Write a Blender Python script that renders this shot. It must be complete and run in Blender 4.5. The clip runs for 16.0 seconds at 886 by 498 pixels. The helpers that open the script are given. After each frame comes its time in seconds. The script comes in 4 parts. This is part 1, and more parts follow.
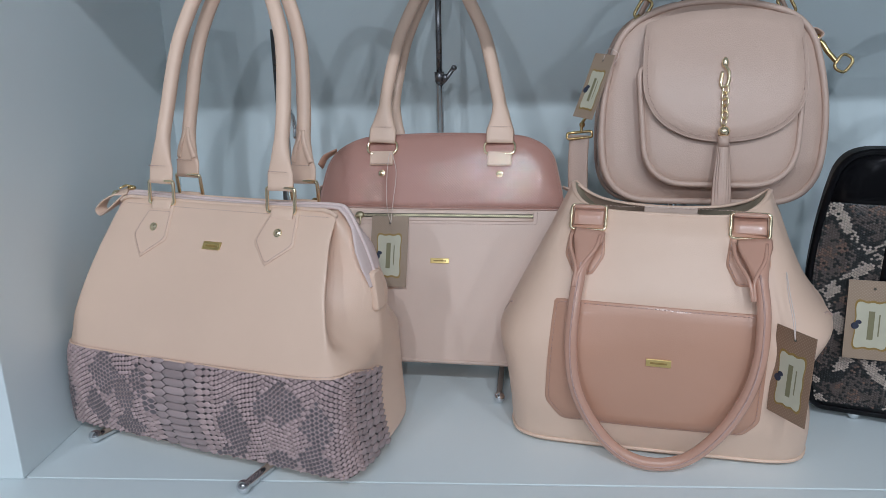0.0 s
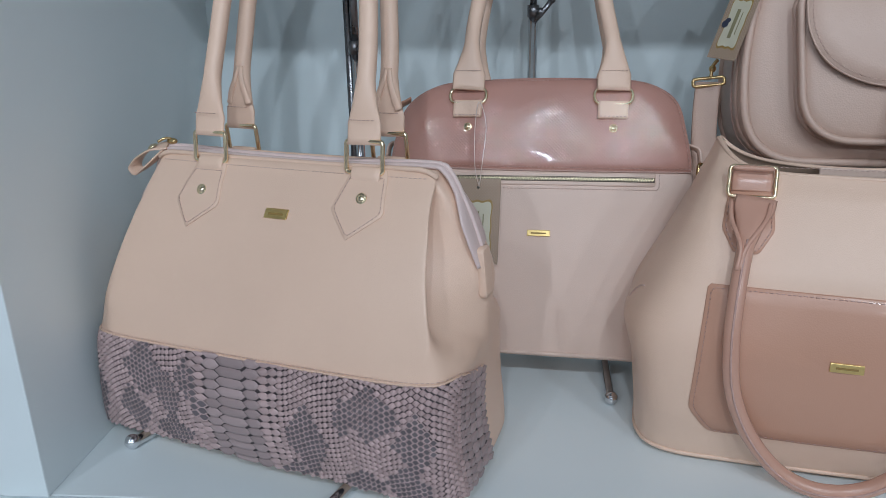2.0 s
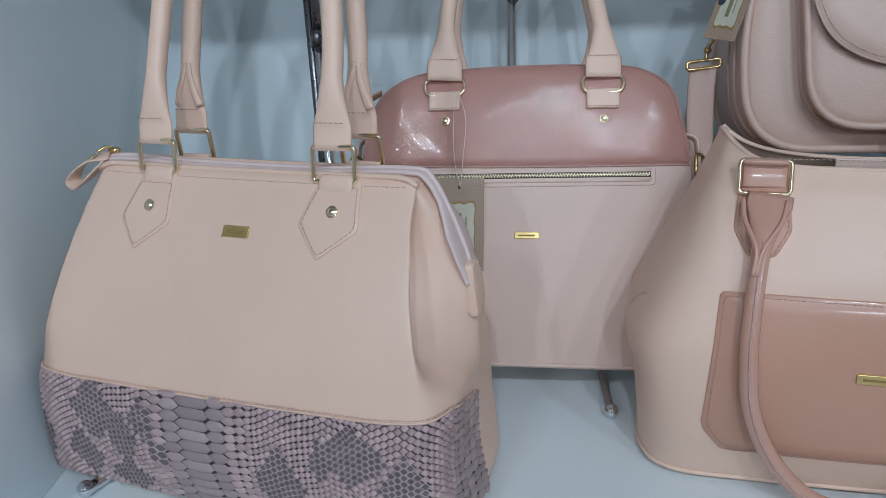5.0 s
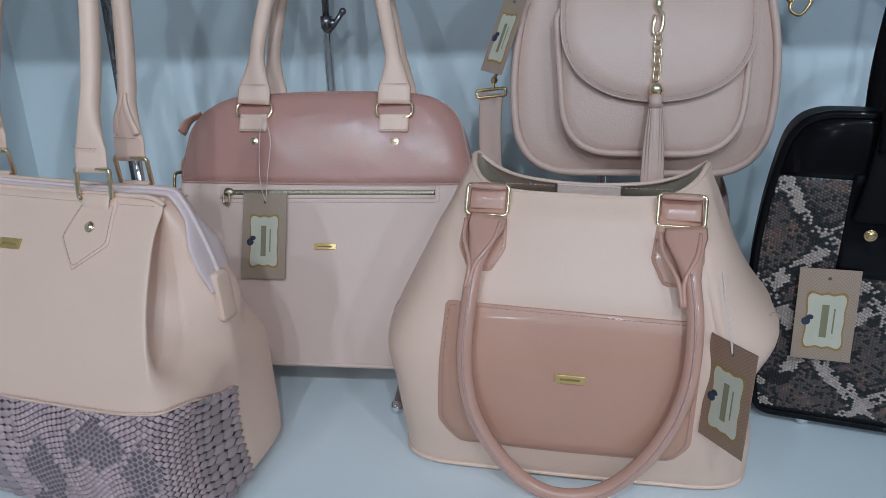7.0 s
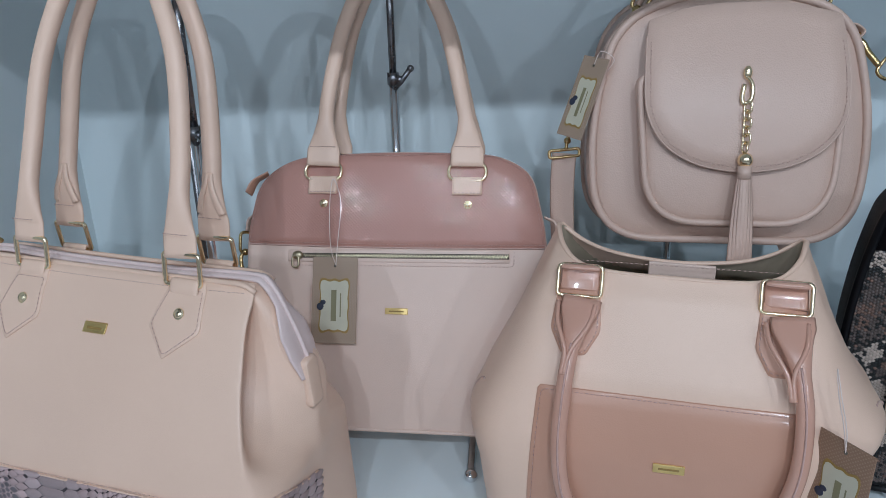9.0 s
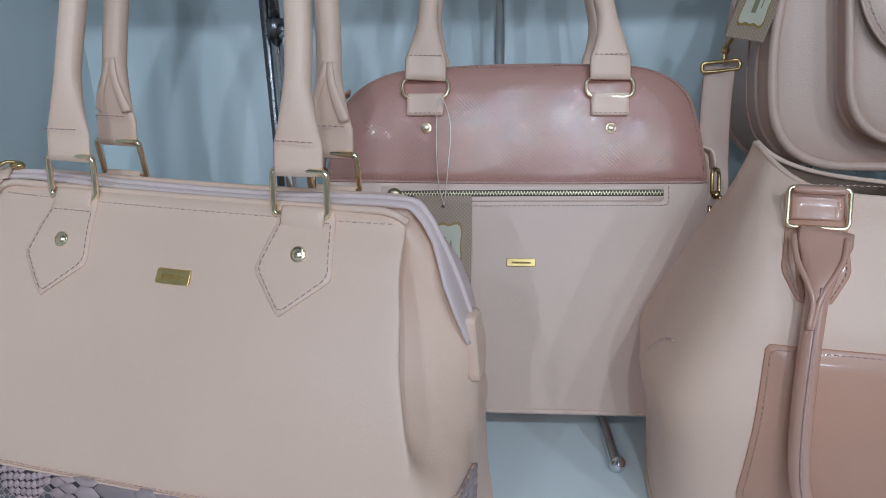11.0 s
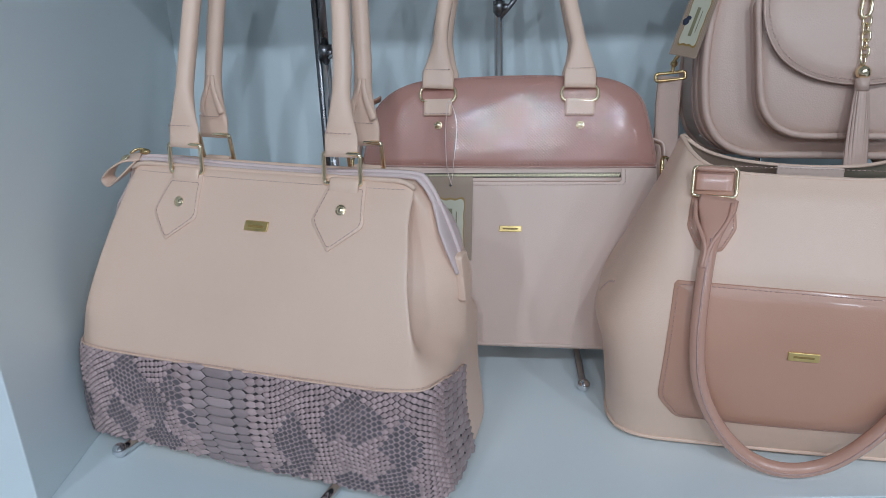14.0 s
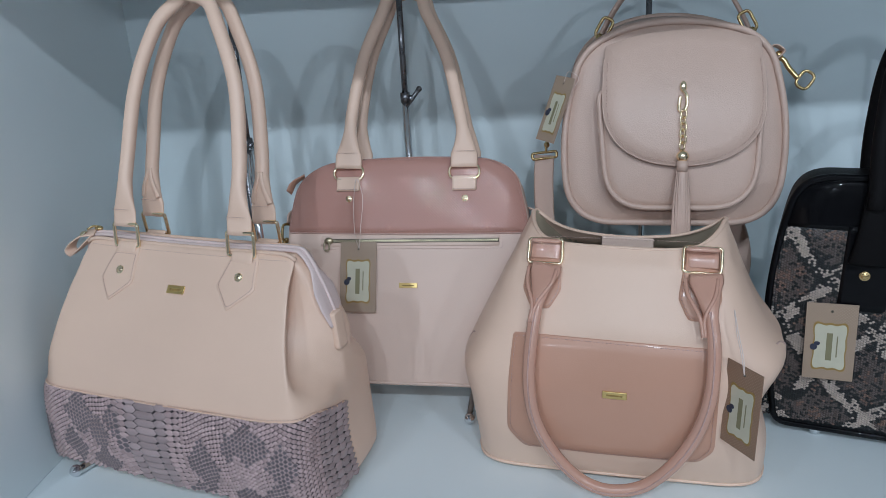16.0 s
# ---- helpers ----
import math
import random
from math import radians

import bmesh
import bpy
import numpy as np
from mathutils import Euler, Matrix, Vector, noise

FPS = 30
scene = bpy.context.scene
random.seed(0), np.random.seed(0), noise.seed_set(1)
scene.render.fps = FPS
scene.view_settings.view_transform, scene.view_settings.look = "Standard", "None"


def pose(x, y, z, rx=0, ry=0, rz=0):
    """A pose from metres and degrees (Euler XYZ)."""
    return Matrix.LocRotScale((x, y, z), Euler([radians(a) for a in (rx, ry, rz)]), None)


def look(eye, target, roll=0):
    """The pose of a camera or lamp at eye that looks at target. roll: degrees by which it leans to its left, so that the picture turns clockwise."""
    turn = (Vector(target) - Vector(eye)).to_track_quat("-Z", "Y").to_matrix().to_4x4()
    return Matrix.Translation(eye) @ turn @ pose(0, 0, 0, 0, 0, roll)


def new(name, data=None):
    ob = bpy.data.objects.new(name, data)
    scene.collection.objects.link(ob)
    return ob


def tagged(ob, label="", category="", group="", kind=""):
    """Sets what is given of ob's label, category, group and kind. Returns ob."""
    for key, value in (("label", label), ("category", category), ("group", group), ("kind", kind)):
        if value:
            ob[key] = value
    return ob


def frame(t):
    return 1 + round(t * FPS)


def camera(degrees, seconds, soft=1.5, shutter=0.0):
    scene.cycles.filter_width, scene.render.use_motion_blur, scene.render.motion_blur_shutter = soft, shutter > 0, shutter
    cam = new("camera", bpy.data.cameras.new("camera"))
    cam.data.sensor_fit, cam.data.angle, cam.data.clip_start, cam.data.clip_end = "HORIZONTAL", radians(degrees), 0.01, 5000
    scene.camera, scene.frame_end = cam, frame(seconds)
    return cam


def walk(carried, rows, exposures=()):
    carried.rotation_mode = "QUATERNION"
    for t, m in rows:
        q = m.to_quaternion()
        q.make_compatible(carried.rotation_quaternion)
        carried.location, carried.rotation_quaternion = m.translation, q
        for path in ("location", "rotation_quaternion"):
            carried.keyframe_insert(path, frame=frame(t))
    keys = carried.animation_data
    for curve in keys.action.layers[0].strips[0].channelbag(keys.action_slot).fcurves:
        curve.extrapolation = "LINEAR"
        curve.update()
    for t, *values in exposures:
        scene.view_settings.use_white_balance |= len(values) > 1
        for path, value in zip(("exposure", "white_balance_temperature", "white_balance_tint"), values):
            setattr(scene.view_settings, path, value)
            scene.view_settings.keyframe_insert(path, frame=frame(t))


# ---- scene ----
cam = camera(64.0, 16.0, soft=0.65)
PATH = [
    (0, (0.09, 0.053, 0.436), (-0.02, 1.976, -0.103), -1.1),
    (0.5, (0.08, 0.069, 0.432), (-0.043, 1.995, -0.093), -0.9),
    (1, (0.057, 0.104, 0.421), (-0.087, 2.025, -0.115), -1.0),
    (1.5, (0.027, 0.156, 0.404), (-0.111, 2.06, -0.192), -0.6),
    (2, (-0.014, 0.2, 0.4), (-0.158, 2.092, -0.233), -0.9),
    (2.5, (-0.072, 0.25, 0.383), (-0.156, 2.132, -0.29), -1.5),
    (3, (-0.103, 0.301, 0.364), (-0.102, 2.185, -0.307), -1.2),
    (3.2, (-0.109, 0.308, 0.362), (-0.098, 2.198, -0.292), -0.8),
    (5.3, (0.005, 0.259, 0.405), (-0.071, 2.132, -0.293), -2.2),
    (5.5, (0.03, 0.251, 0.399), (-0.045, 2.112, -0.331), -1.4),
    (6, (0.1, 0.23, 0.406), (0.089, 2.102, -0.296), -1.1),
    (6.5, (0.152, 0.216, 0.409), (0.209, 2.084, -0.303), -1.6),
    (7, (0.171, 0.21, 0.43), (0.154, 2.091, -0.249), -1.2),
    (7.5, (0.177, 0.199, 0.473), (0.13, 2.096, -0.161), -1.8),
    (8, (0.17, 0.203, 0.5), (0.092, 2.1, -0.128), -2.3),
    (8.2, (0.161, 0.206, 0.511), (0.067, 2.101, -0.121), -2.5),
    (10.3, (-0.001, 0.347, 0.431), (0.083, 2.204, -0.306), 1.0),
    (10.5, (-0.01, 0.358, 0.423), (0.058, 2.217, -0.311), 0.5),
    (11, (-0.056, 0.382, 0.405), (0.018, 2.243, -0.323), -0.8),
    (11.5, (-0.106, 0.4, 0.396), (0.015, 2.26, -0.328), -2.0),
    (12, (-0.121, 0.39, 0.395), (0.004, 2.254, -0.319), -2.3),
    (12.5, (-0.114, 0.334, 0.401), (-0.031, 2.203, -0.307), -1.6),
    (13, (-0.107, 0.273, 0.416), (-0.076, 2.142, -0.296), -1.4),
    (13.5, (-0.073, 0.234, 0.427), (-0.099, 2.072, -0.359), -1.0),
    (14, (-0.027, 0.194, 0.439), (-0.065, 2.058, -0.285), -1.6),
    (14.5, (0.024, 0.145, 0.46), (-0.069, 2.023, -0.22), -1.9),
    (15, (0.076, 0.113, 0.468), (-0.033, 1.981, -0.239), -2.2),
    (15.5, (0.113, 0.1, 0.486), (0.003, 1.976, -0.198), -2.4),
    (16, (0.146, 0.068, 0.511), (0.011, 1.962, -0.118), -3.0),
]
walk(cam, [(t, look(eye, target, roll)) for t, eye, target, roll in PATH], [(0, -0.12, 6080, 11), (3.2, -0.23, 5980, 10), (5.3, -0.20, 5720, 9), (6.5, -0.22, 5600, 8), (8.2, -0.13, 5800, 10), (12, -0.26, 5600, 7), (14, -0.20, 5780, 9), (16, -0.16, 5850, 9)])

# ---- world and light ----
world = bpy.data.worlds.new("shop_world")
world.use_nodes = True
world.node_tree.nodes["Background"].inputs[0].default_value = (0.8, 0.9, 1.0, 1)
world.node_tree.nodes["Background"].inputs[1].default_value = 0.3
scene.world = world
scene.view_settings.exposure = 0.0


def lamp(name, eye, target, size, watts, colour=(1.0, 0.97, 0.94), shape="DISK", spread=180):
    data = bpy.data.lights.new(name, "AREA")
    data.shape, data.size, data.energy, data.color = shape, size, watts, colour
    data.spread = radians(spread)
    ob = new(name, data)
    ob.matrix_world = look(eye, target)
    return ob


# a row of ceiling spots washes the niche; the rear row is added fill
for lx, watts in ((-0.95, 4.1), (-0.2, 7.4), (0.35, 8.7), (0.95, 4.6), (1.75, 1.3), (2.5, 0.4)):
    lamp("ceiling_spot_light", (lx, -0.9, 1.655), (0.2 + 0.4 * (lx - 0.2), 0.9, 0.1), 0.05, watts, (0.845, 0.915, 0.965))
# unseen fill lamps, added so that the floor bounces light into the niche
for lx in (-1.5, 0.3, 2.1):
    lamp("bounce_fill_light", (lx, -2.95, 1.655), (lx, -1.9, -1), 0.07, 24, (0.845, 0.915, 0.965))

# ---- materials ----


def material(name, colour, rough=0.5, metal=0.0, noise_amount=0.06, noise_scale=6.0, grain=0.0, grain_scale=900.0, coat=0.0, **extra):
    mat = bpy.data.materials.new(name)
    mat.use_nodes = True
    nt = mat.node_tree
    p = nt.nodes["Principled BSDF"]
    p.inputs["Roughness"].default_value = rough
    p.inputs["Metallic"].default_value = metal
    p.inputs["Coat Weight"].default_value = coat
    p.inputs["Coat Roughness"].default_value = extra.get("coat_rough", 0.05)
    if "sheen" in extra:
        p.inputs["Sheen Weight"].default_value = extra["sheen"]
    if "specular" in extra:
        p.inputs["Specular IOR Level"].default_value = extra["specular"]
    tc = nt.nodes.new("ShaderNodeTexCoord")
    big = nt.nodes.new("ShaderNodeTexNoise")
    big.inputs["Scale"].default_value = noise_scale
    big.inputs["Detail"].default_value = 4
    nt.links.new(tc.outputs["Object"], big.inputs["Vector"])
    ramp = nt.nodes.new("ShaderNodeMapRange")
    ramp.inputs["From Min"].default_value, ramp.inputs["From Max"].default_value = 0.3, 0.7
    ramp.inputs["To Min"].default_value, ramp.inputs["To Max"].default_value = 1 - noise_amount, 1 + noise_amount
    nt.links.new(big.outputs["Fac"], ramp.inputs["Value"])
    mul = nt.nodes.new("ShaderNodeVectorMath")
    mul.operation = "SCALE"
    mul.inputs[0].default_value = colour
    nt.links.new(ramp.outputs["Result"], mul.inputs["Scale"])
    nt.links.new(mul.outputs["Vector"], p.inputs["Base Color"])
    r2 = nt.nodes.new("ShaderNodeMapRange")
    r2.inputs["To Min"].default_value, r2.inputs["To Max"].default_value = rough * 0.85, min(1, rough * 1.15)
    nt.links.new(big.outputs["Fac"], r2.inputs["Value"])
    nt.links.new(r2.outputs["Result"], p.inputs["Roughness"])
    if grain:
        fine = nt.nodes.new("ShaderNodeTexVoronoi")
        fine.inputs["Scale"].default_value = grain_scale
        nt.links.new(tc.outputs["Object"], fine.inputs["Vector"])
        wave = nt.nodes.new("ShaderNodeTexNoise")
        wave.inputs["Scale"].default_value = extra.get("wave_scale", 22.0)
        wave.inputs["Detail"].default_value = 2
        nt.links.new(tc.outputs["Object"], wave.inputs["Vector"])
        b1 = nt.nodes.new("ShaderNodeBump")
        b1.inputs["Strength"].default_value = grain
        b1.inputs["Distance"].default_value = 0.0004
        b2 = nt.nodes.new("ShaderNodeBump")
        b2.inputs["Strength"].default_value = extra.get("wave", 0.15)
        b2.inputs["Distance"].default_value = 0.004
        nt.links.new(wave.outputs["Fac"], b2.inputs["Height"])
        nt.links.new(fine.outputs["Distance"], b1.inputs["Height"])
        nt.links.new(b2.outputs["Normal"], b1.inputs["Normal"])
        nt.links.new(b1.outputs["Normal"], p.inputs["Normal"])
        if coat:
            nt.links.new(b2.outputs["Normal"], p.inputs["Coat Normal"])
    return mat


def embossed_patent(name, colour):
    """Patent leather with a fine pressed check under a clear gloss coat."""
    mat = material(name, colour, rough=0.32, coat=0.9, noise_amount=0.05, grain=0.2, grain_scale=500, wave=0.30, wave_scale=17, coat_rough=0.02, specular=0.25)
    nt = mat.node_tree
    p = nt.nodes["Principled BSDF"]
    tc = next(n for n in nt.nodes if n.type == "TEX_COORD")
    turn = nt.nodes.new("ShaderNodeMapping")
    turn.inputs["Rotation"].default_value = (0, radians(45), 0)
    turn.inputs["Scale"].default_value = (1, 0, 1)
    nt.links.new(tc.outputs["Object"], turn.inputs["Vector"])
    weave = nt.nodes.new("ShaderNodeTexVoronoi")
    weave.inputs["Scale"].default_value = 380
    weave.inputs["Randomness"].default_value = 0
    nt.links.new(turn.outputs["Vector"], weave.inputs["Vector"])
    squares = nt.nodes.new("ShaderNodeTexChecker")
    squares.inputs["Color1"].default_value, squares.inputs["Color2"].default_value = (1, 1, 1, 1), (0.45, 0.45, 0.45, 1)
    squares.inputs["Scale"].default_value = 210
    flat_map = nt.nodes.new("ShaderNodeMapping")
    flat_map.inputs["Location"].default_value = (0, 0.0011, 0)
    flat_map.inputs["Scale"].default_value = (1, 0, 1)
    nt.links.new(tc.outputs["Object"], flat_map.inputs["Vector"])
    nt.links.new(flat_map.outputs["Vector"], squares.inputs["Vector"])
    check = nt.nodes.new("ShaderNodeMath")
    check.operation = "MULTIPLY"
    nt.links.new(weave.outputs["Distance"], check.inputs[0])
    nt.links.new(squares.outputs["Color"], check.inputs[1])
    b2 = p.inputs["Coat Normal"].links[0].from_node
    for socket, strength in (("Normal", 0.30), ("Coat Normal", 0.32)):
        b = nt.nodes.new("ShaderNodeBump")
        b.inputs["Strength"].default_value = strength
        b.inputs["Distance"].default_value = 0.0006
        nt.links.new(check.outputs["Value"], b.inputs["Height"])
        nt.links.new(b2.outputs["Normal"], b.inputs["Normal"])
        nt.links.new(b.outputs["Normal"], p.inputs[socket])
    return mat


def scale_material(name, colour, rough=0.4):
    """Pressed snakeskin: every scale a slightly different shade."""
    mat = bpy.data.materials.new(name)
    mat.use_nodes = True
    nt = mat.node_tree
    p = nt.nodes["Principled BSDF"]
    p.inputs["Roughness"].default_value = rough
    geo = nt.nodes.new("ShaderNodeNewGeometry")
    mr = nt.nodes.new("ShaderNodeMapRange")
    mr.inputs["To Min"].default_value, mr.inputs["To Max"].default_value = 0.8, 1.15
    nt.links.new(geo.outputs["Random Per Island"], mr.inputs["Value"])
    mul = nt.nodes.new("ShaderNodeVectorMath")
    mul.operation = "SCALE"
    mul.inputs[0].default_value = colour
    nt.links.new(mr.outputs["Result"], mul.inputs["Scale"])
    nt.links.new(mul.outputs["Vector"], p.inputs["Base Color"])
    tc = nt.nodes.new("ShaderNodeTexCoord")
    n = nt.nodes.new("ShaderNodeTexNoise")
    n.inputs["Scale"].default_value = 700
    nt.links.new(tc.outputs["Object"], n.inputs["Vector"])
    b = nt.nodes.new("ShaderNodeBump")
    b.inputs["Strength"].default_value, b.inputs["Distance"].default_value = 0.2, 0.0005
    nt.links.new(n.outputs["Fac"], b.inputs["Height"])
    nt.links.new(b.outputs["Normal"], p.inputs["Normal"])
    return mat


def card_material(name, colour, dot):
    """Printed card with a fine dot grid."""
    mat = material(name, colour, rough=0.55, noise_amount=0.06, noise_scale=20)
    nt = mat.node_tree
    p = nt.nodes["Principled BSDF"]
    old = p.inputs["Base Color"].links[0].from_socket
    tc = next(n for n in nt.nodes if n.type == "TEX_COORD")
    m = nt.nodes.new("ShaderNodeMapping")
    m.inputs["Rotation"].default_value = (0, radians(45), 0)
    m.inputs["Scale"].default_value = (1, 0, 1)
    v = nt.nodes.new("ShaderNodeTexVoronoi")
    v.inputs["Scale"].default_value = 420
    v.inputs["Randomness"].default_value = 0
    nt.links.new(tc.outputs["Object"], m.inputs["Vector"])
    nt.links.new(m.outputs["Vector"], v.inputs["Vector"])
    less = nt.nodes.new("ShaderNodeMath")
    less.operation = "LESS_THAN"
    less.inputs[1].default_value = 0.27
    nt.links.new(v.outputs["Distance"], less.inputs[0])
    mix = nt.nodes.new("ShaderNodeMix")
    mix.data_type = "RGBA"
    nt.links.new(less.outputs["Value"], mix.inputs["Factor"])
    nt.links.new(old, mix.inputs["A"])
    mix.inputs["B"].default_value = (*dot, 1)
    nt.links.new(mix.outputs["Result"], p.inputs["Base Color"])
    return mat


PAINT = material("white_lacquer", (0.74, 0.81, 0.825), rough=0.33, noise_amount=0.02, noise_scale=3, grain=0.05, grain_scale=300, wave=0.03)
WALL = material("white_wall_paint", (0.68, 0.76, 0.78), rough=0.6, noise_amount=0.025, noise_scale=2.5, grain=0.08, grain_scale=400, wave=0.04)
# unseen shell: dark ceiling dims reflections, pale floor and grey walls bounce light
SHELL_CEILING = material("dark_shell_ceiling", (0.16, 0.16, 0.17), rough=0.8, noise_amount=0.05, noise_scale=2)
BOUNCE_FLOOR = material("pale_bounce_floor", (0.74, 0.74, 0.75), rough=0.35, noise_amount=0.05, noise_scale=2)
SHELL = material("shell_grey", (0.40, 0.40, 0.41), rough=0.8, noise_amount=0.05, noise_scale=1.5)
PEACH = material("peach_leather", (0.775, 0.55, 0.42), rough=0.42, noise_amount=0.025, noise_scale=8, grain=0.25, grain_scale=1100, wave=0.12)
PEACH_DIM = material("pale_pink_leather", (0.71, 0.53, 0.44), rough=0.45, noise_amount=0.025, noise_scale=8, grain=0.25, grain_scale=1100, wave=0.1)
BLUSH = material("blush_leather", (0.59, 0.42, 0.34), rough=0.42, noise_amount=0.03, noise_scale=9, grain=0.45, grain_scale=650, wave=0.2)
LILAC = material("lilac_pink_zip_tape", (0.72, 0.57, 0.535), rough=0.6, noise_amount=0.03, grain=0.2, grain_scale=1500)
ROSE = embossed_patent("rose_patent_leather", (0.46, 0.24, 0.192))
ROSE_PLAIN = material("rose_gloss_leather", (0.55, 0.30, 0.205), rough=0.40, coat=0.14, noise_amount=0.03, noise_scale=10, grain=0.15, grain_scale=800, wave=0.2, coat_rough=0.12)
ROSE_STRAP = material("rose_strap_leather", (0.57, 0.32, 0.235), rough=0.25, coat=0.6, noise_amount=0.03, grain=0.1, grain_scale=800, wave=0.25)
BLACK = material("black_patent_leather", (0.003, 0.003, 0.004), specular=0.04, rough=0.35, coat=0.25, noise_amount=0.1, grain=0.1, grain_scale=600, wave=0.3)
BLACK_MATT = material("black_leather", (0.008, 0.0075, 0.008), specular=0.06, rough=0.45, noise_amount=0.1, grain=0.3, grain_scale=900)
GOLD = material("pale_gold_metal", (0.95, 0.80, 0.54), rough=0.2, metal=1.0, noise_amount=0.05, noise_scale=60)
SATIN_GOLD = material("satin_gold_plate", (0.80, 0.60, 0.25), rough=0.38, metal=1.0, noise_amount=0.06, noise_scale=200)
BRASS = material("brass_metal", (0.60, 0.44, 0.21), rough=0.25, metal=1.0, noise_amount=0.08, noise_scale=60)
DARK_BRASS = material("antique_brass_teeth", (0.42, 0.36, 0.24), rough=0.35, metal=1.0, noise_amount=0.15, noise_scale=300)
CHROME = material("chrome", (0.72, 0.73, 0.75), rough=0.1, metal=1.0, noise_amount=0.03, noise_scale=80)
DARK_STEEL = material("dark_metal", (0.2, 0.2, 0.21), rough=0.28, metal=1.0, noise_amount=0.08, noise_scale=80)
ZIP_DARK = material("dark_zip_tape", (0.10, 0.08, 0.06), rough=0.8)
BRASS_TEETH = material("brass_teeth", (0.48, 0.42, 0.28), rough=0.35, metal=1.0, noise_amount=0.15, noise_scale=300)
LINING = material("olive_grey_lining", (0.45, 0.37, 0.27), rough=0.45, noise_amount=0.12, noise_scale=25, grain=0.2, grain_scale=1500, wave=0.4)
THREAD = material("rose_thread", (0.52, 0.33, 0.28), rough=0.7, noise_amount=0.1, noise_scale=200)
THREAD_PALE = material("peach_thread", (0.60, 0.42, 0.36), rough=0.7, noise_amount=0.1, noise_scale=200)
CARD = card_material("brown_card", (0.33, 0.235, 0.165), (0.42, 0.32, 0.24))
CARD_DARK = card_material("dark_brown_card", (0.27, 0.165, 0.105), (0.34, 0.22, 0.15))
CREAM = material("cream_card", (0.55, 0.52, 0.40), rough=0.5, noise_amount=0.04, noise_scale=60)
INK = material("dark_ink", (0.09, 0.075, 0.055), rough=0.6)
INK_BLUE = material("blue_black_ink", (0.03, 0.035, 0.06), rough=0.6)
OLIVE_INK = material("olive_print", (0.22, 0.20, 0.11), rough=0.6)
GOLD_INK = material("old_gold_print", (0.30, 0.19, 0.05), rough=0.5)
NYLON = material("clear_nylon", (0.75, 0.62, 0.56), rough=0.3)
# shade between the raised scales, put into the colour of the sheet below
GROOVE_SHADE = material("mauve_groove_shade", (0.055, 0.042, 0.046), rough=0.6)
SCALE_PINK = scale_material("mauve_pink_scale", (0.46, 0.335, 0.325))
SCALE_GREY = scale_material("grey_mauve_scale", (0.135, 0.112, 0.12))
SCALE_BELLY = scale_material("belly_scale", (0.38, 0.29, 0.285))
SCALE_BLACK = scale_material("black_scale", (0.012, 0.013, 0.014), 0.3)
SCALE_CREAM = scale_material("cream_scale", (0.42, 0.345, 0.295), 0.35)
SCALE_BROWN = scale_material("taupe_scale", (0.095, 0.072, 0.064), 0.35)
SCALE_RUST = scale_material("rust_scale", (0.17, 0.10, 0.075), 0.35)

# ---- mesh helpers ----


def part(name, bm, mat, parent=None, label="", smooth=True):
    bmesh.ops.recalc_face_normals(bm, faces=bm.faces)
    me = bpy.data.meshes.new(name)
    bm.to_mesh(me)
    bm.free()
    if smooth:
        for f in me.polygons:
            f.use_smooth = True
    for m in (mat if isinstance(mat, (list, tuple)) else [mat]):
        me.materials.append(m)
    ob = new(name, me)
    if parent:
        ob.parent = parent
    if label:
        tagged(ob, label)
    return ob


def raw(name, verts, faces, mat, parent=None, label="", kind="", ids=None, smooth=True):
    me = bpy.data.meshes.new(name)
    me.from_pydata(verts, [], faces)
    for m in (mat if isinstance(mat, (list, tuple)) else [mat]):
        me.materials.append(m)
    if ids:
        me.polygons.foreach_set("material_index", ids)
    me.polygons.foreach_set("use_smooth", [smooth] * len(faces))
    me.update()
    ob = new(name, me)
    if parent:
        ob.parent = parent
    return tagged(ob, label, kind=kind)


def thing(name, m, label, category, group=""):
    ob = new(name)
    ob.empty_display_size = 0.02
    ob.matrix_world = m
    return tagged(ob, label, category, group)


def box_bm(x0, x1, y0, y1, z0, z1, bevel=0.0, segments=2):
    bm = bmesh.new()
    bmesh.ops.create_cube(bm, size=1, matrix=Matrix.LocRotScale(((x0 + x1) / 2, (y0 + y1) / 2, (z0 + z1) / 2), None, (x1 - x0, y1 - y0, z1 - z0)))
    if bevel:
        bmesh.ops.bevel(bm, geom=bm.edges[:], offset=bevel, segments=segments, affect="EDGES", profile=0.5)
    return bm


def spline(points, per=8, closed=False):
    """Catmull-Rom through the points."""
    p = [Vector(q) for q in points]
    n = len(p)
    out = []
    for i in range(n if closed else n - 1):
        if closed:
            a, b, c, d = p[i - 1], p[i], p[(i + 1) % n], p[(i + 2) % n]
        else:
            b, c = p[i], p[i + 1]
            a = p[i - 1] if i else b * 2 - c
            d = p[i + 2] if i + 2 < n else c * 2 - b
        for k in range(per):
            t = k / per
            out.append(0.5 * (2 * b + (c - a) * t + (2 * a - 5 * b + 4 * c - d) * t * t + (3 * b - a - 3 * c + d) * t ** 3))
    if not closed:
        out.append(p[-1])
    return out


def resample(points, step, closed=False):
    p = [Vector(q) for q in points]
    if closed:
        p = p + [p[0]]
    cum = [0]
    for a, b in zip(p, p[1:]):
        cum.append(cum[-1] + (b - a).length)
    n = max(2, round(cum[-1] / step))
    out, j = [], 0
    for i in range(n if closed else n + 1):
        s = cum[-1] * i / n
        while j < len(p) - 2 and cum[j + 1] < s:
            j += 1
        f = (s - cum[j]) / max(1e-9, cum[j + 1] - cum[j])
        out.append(p[j].lerp(p[j + 1], f))
    return out


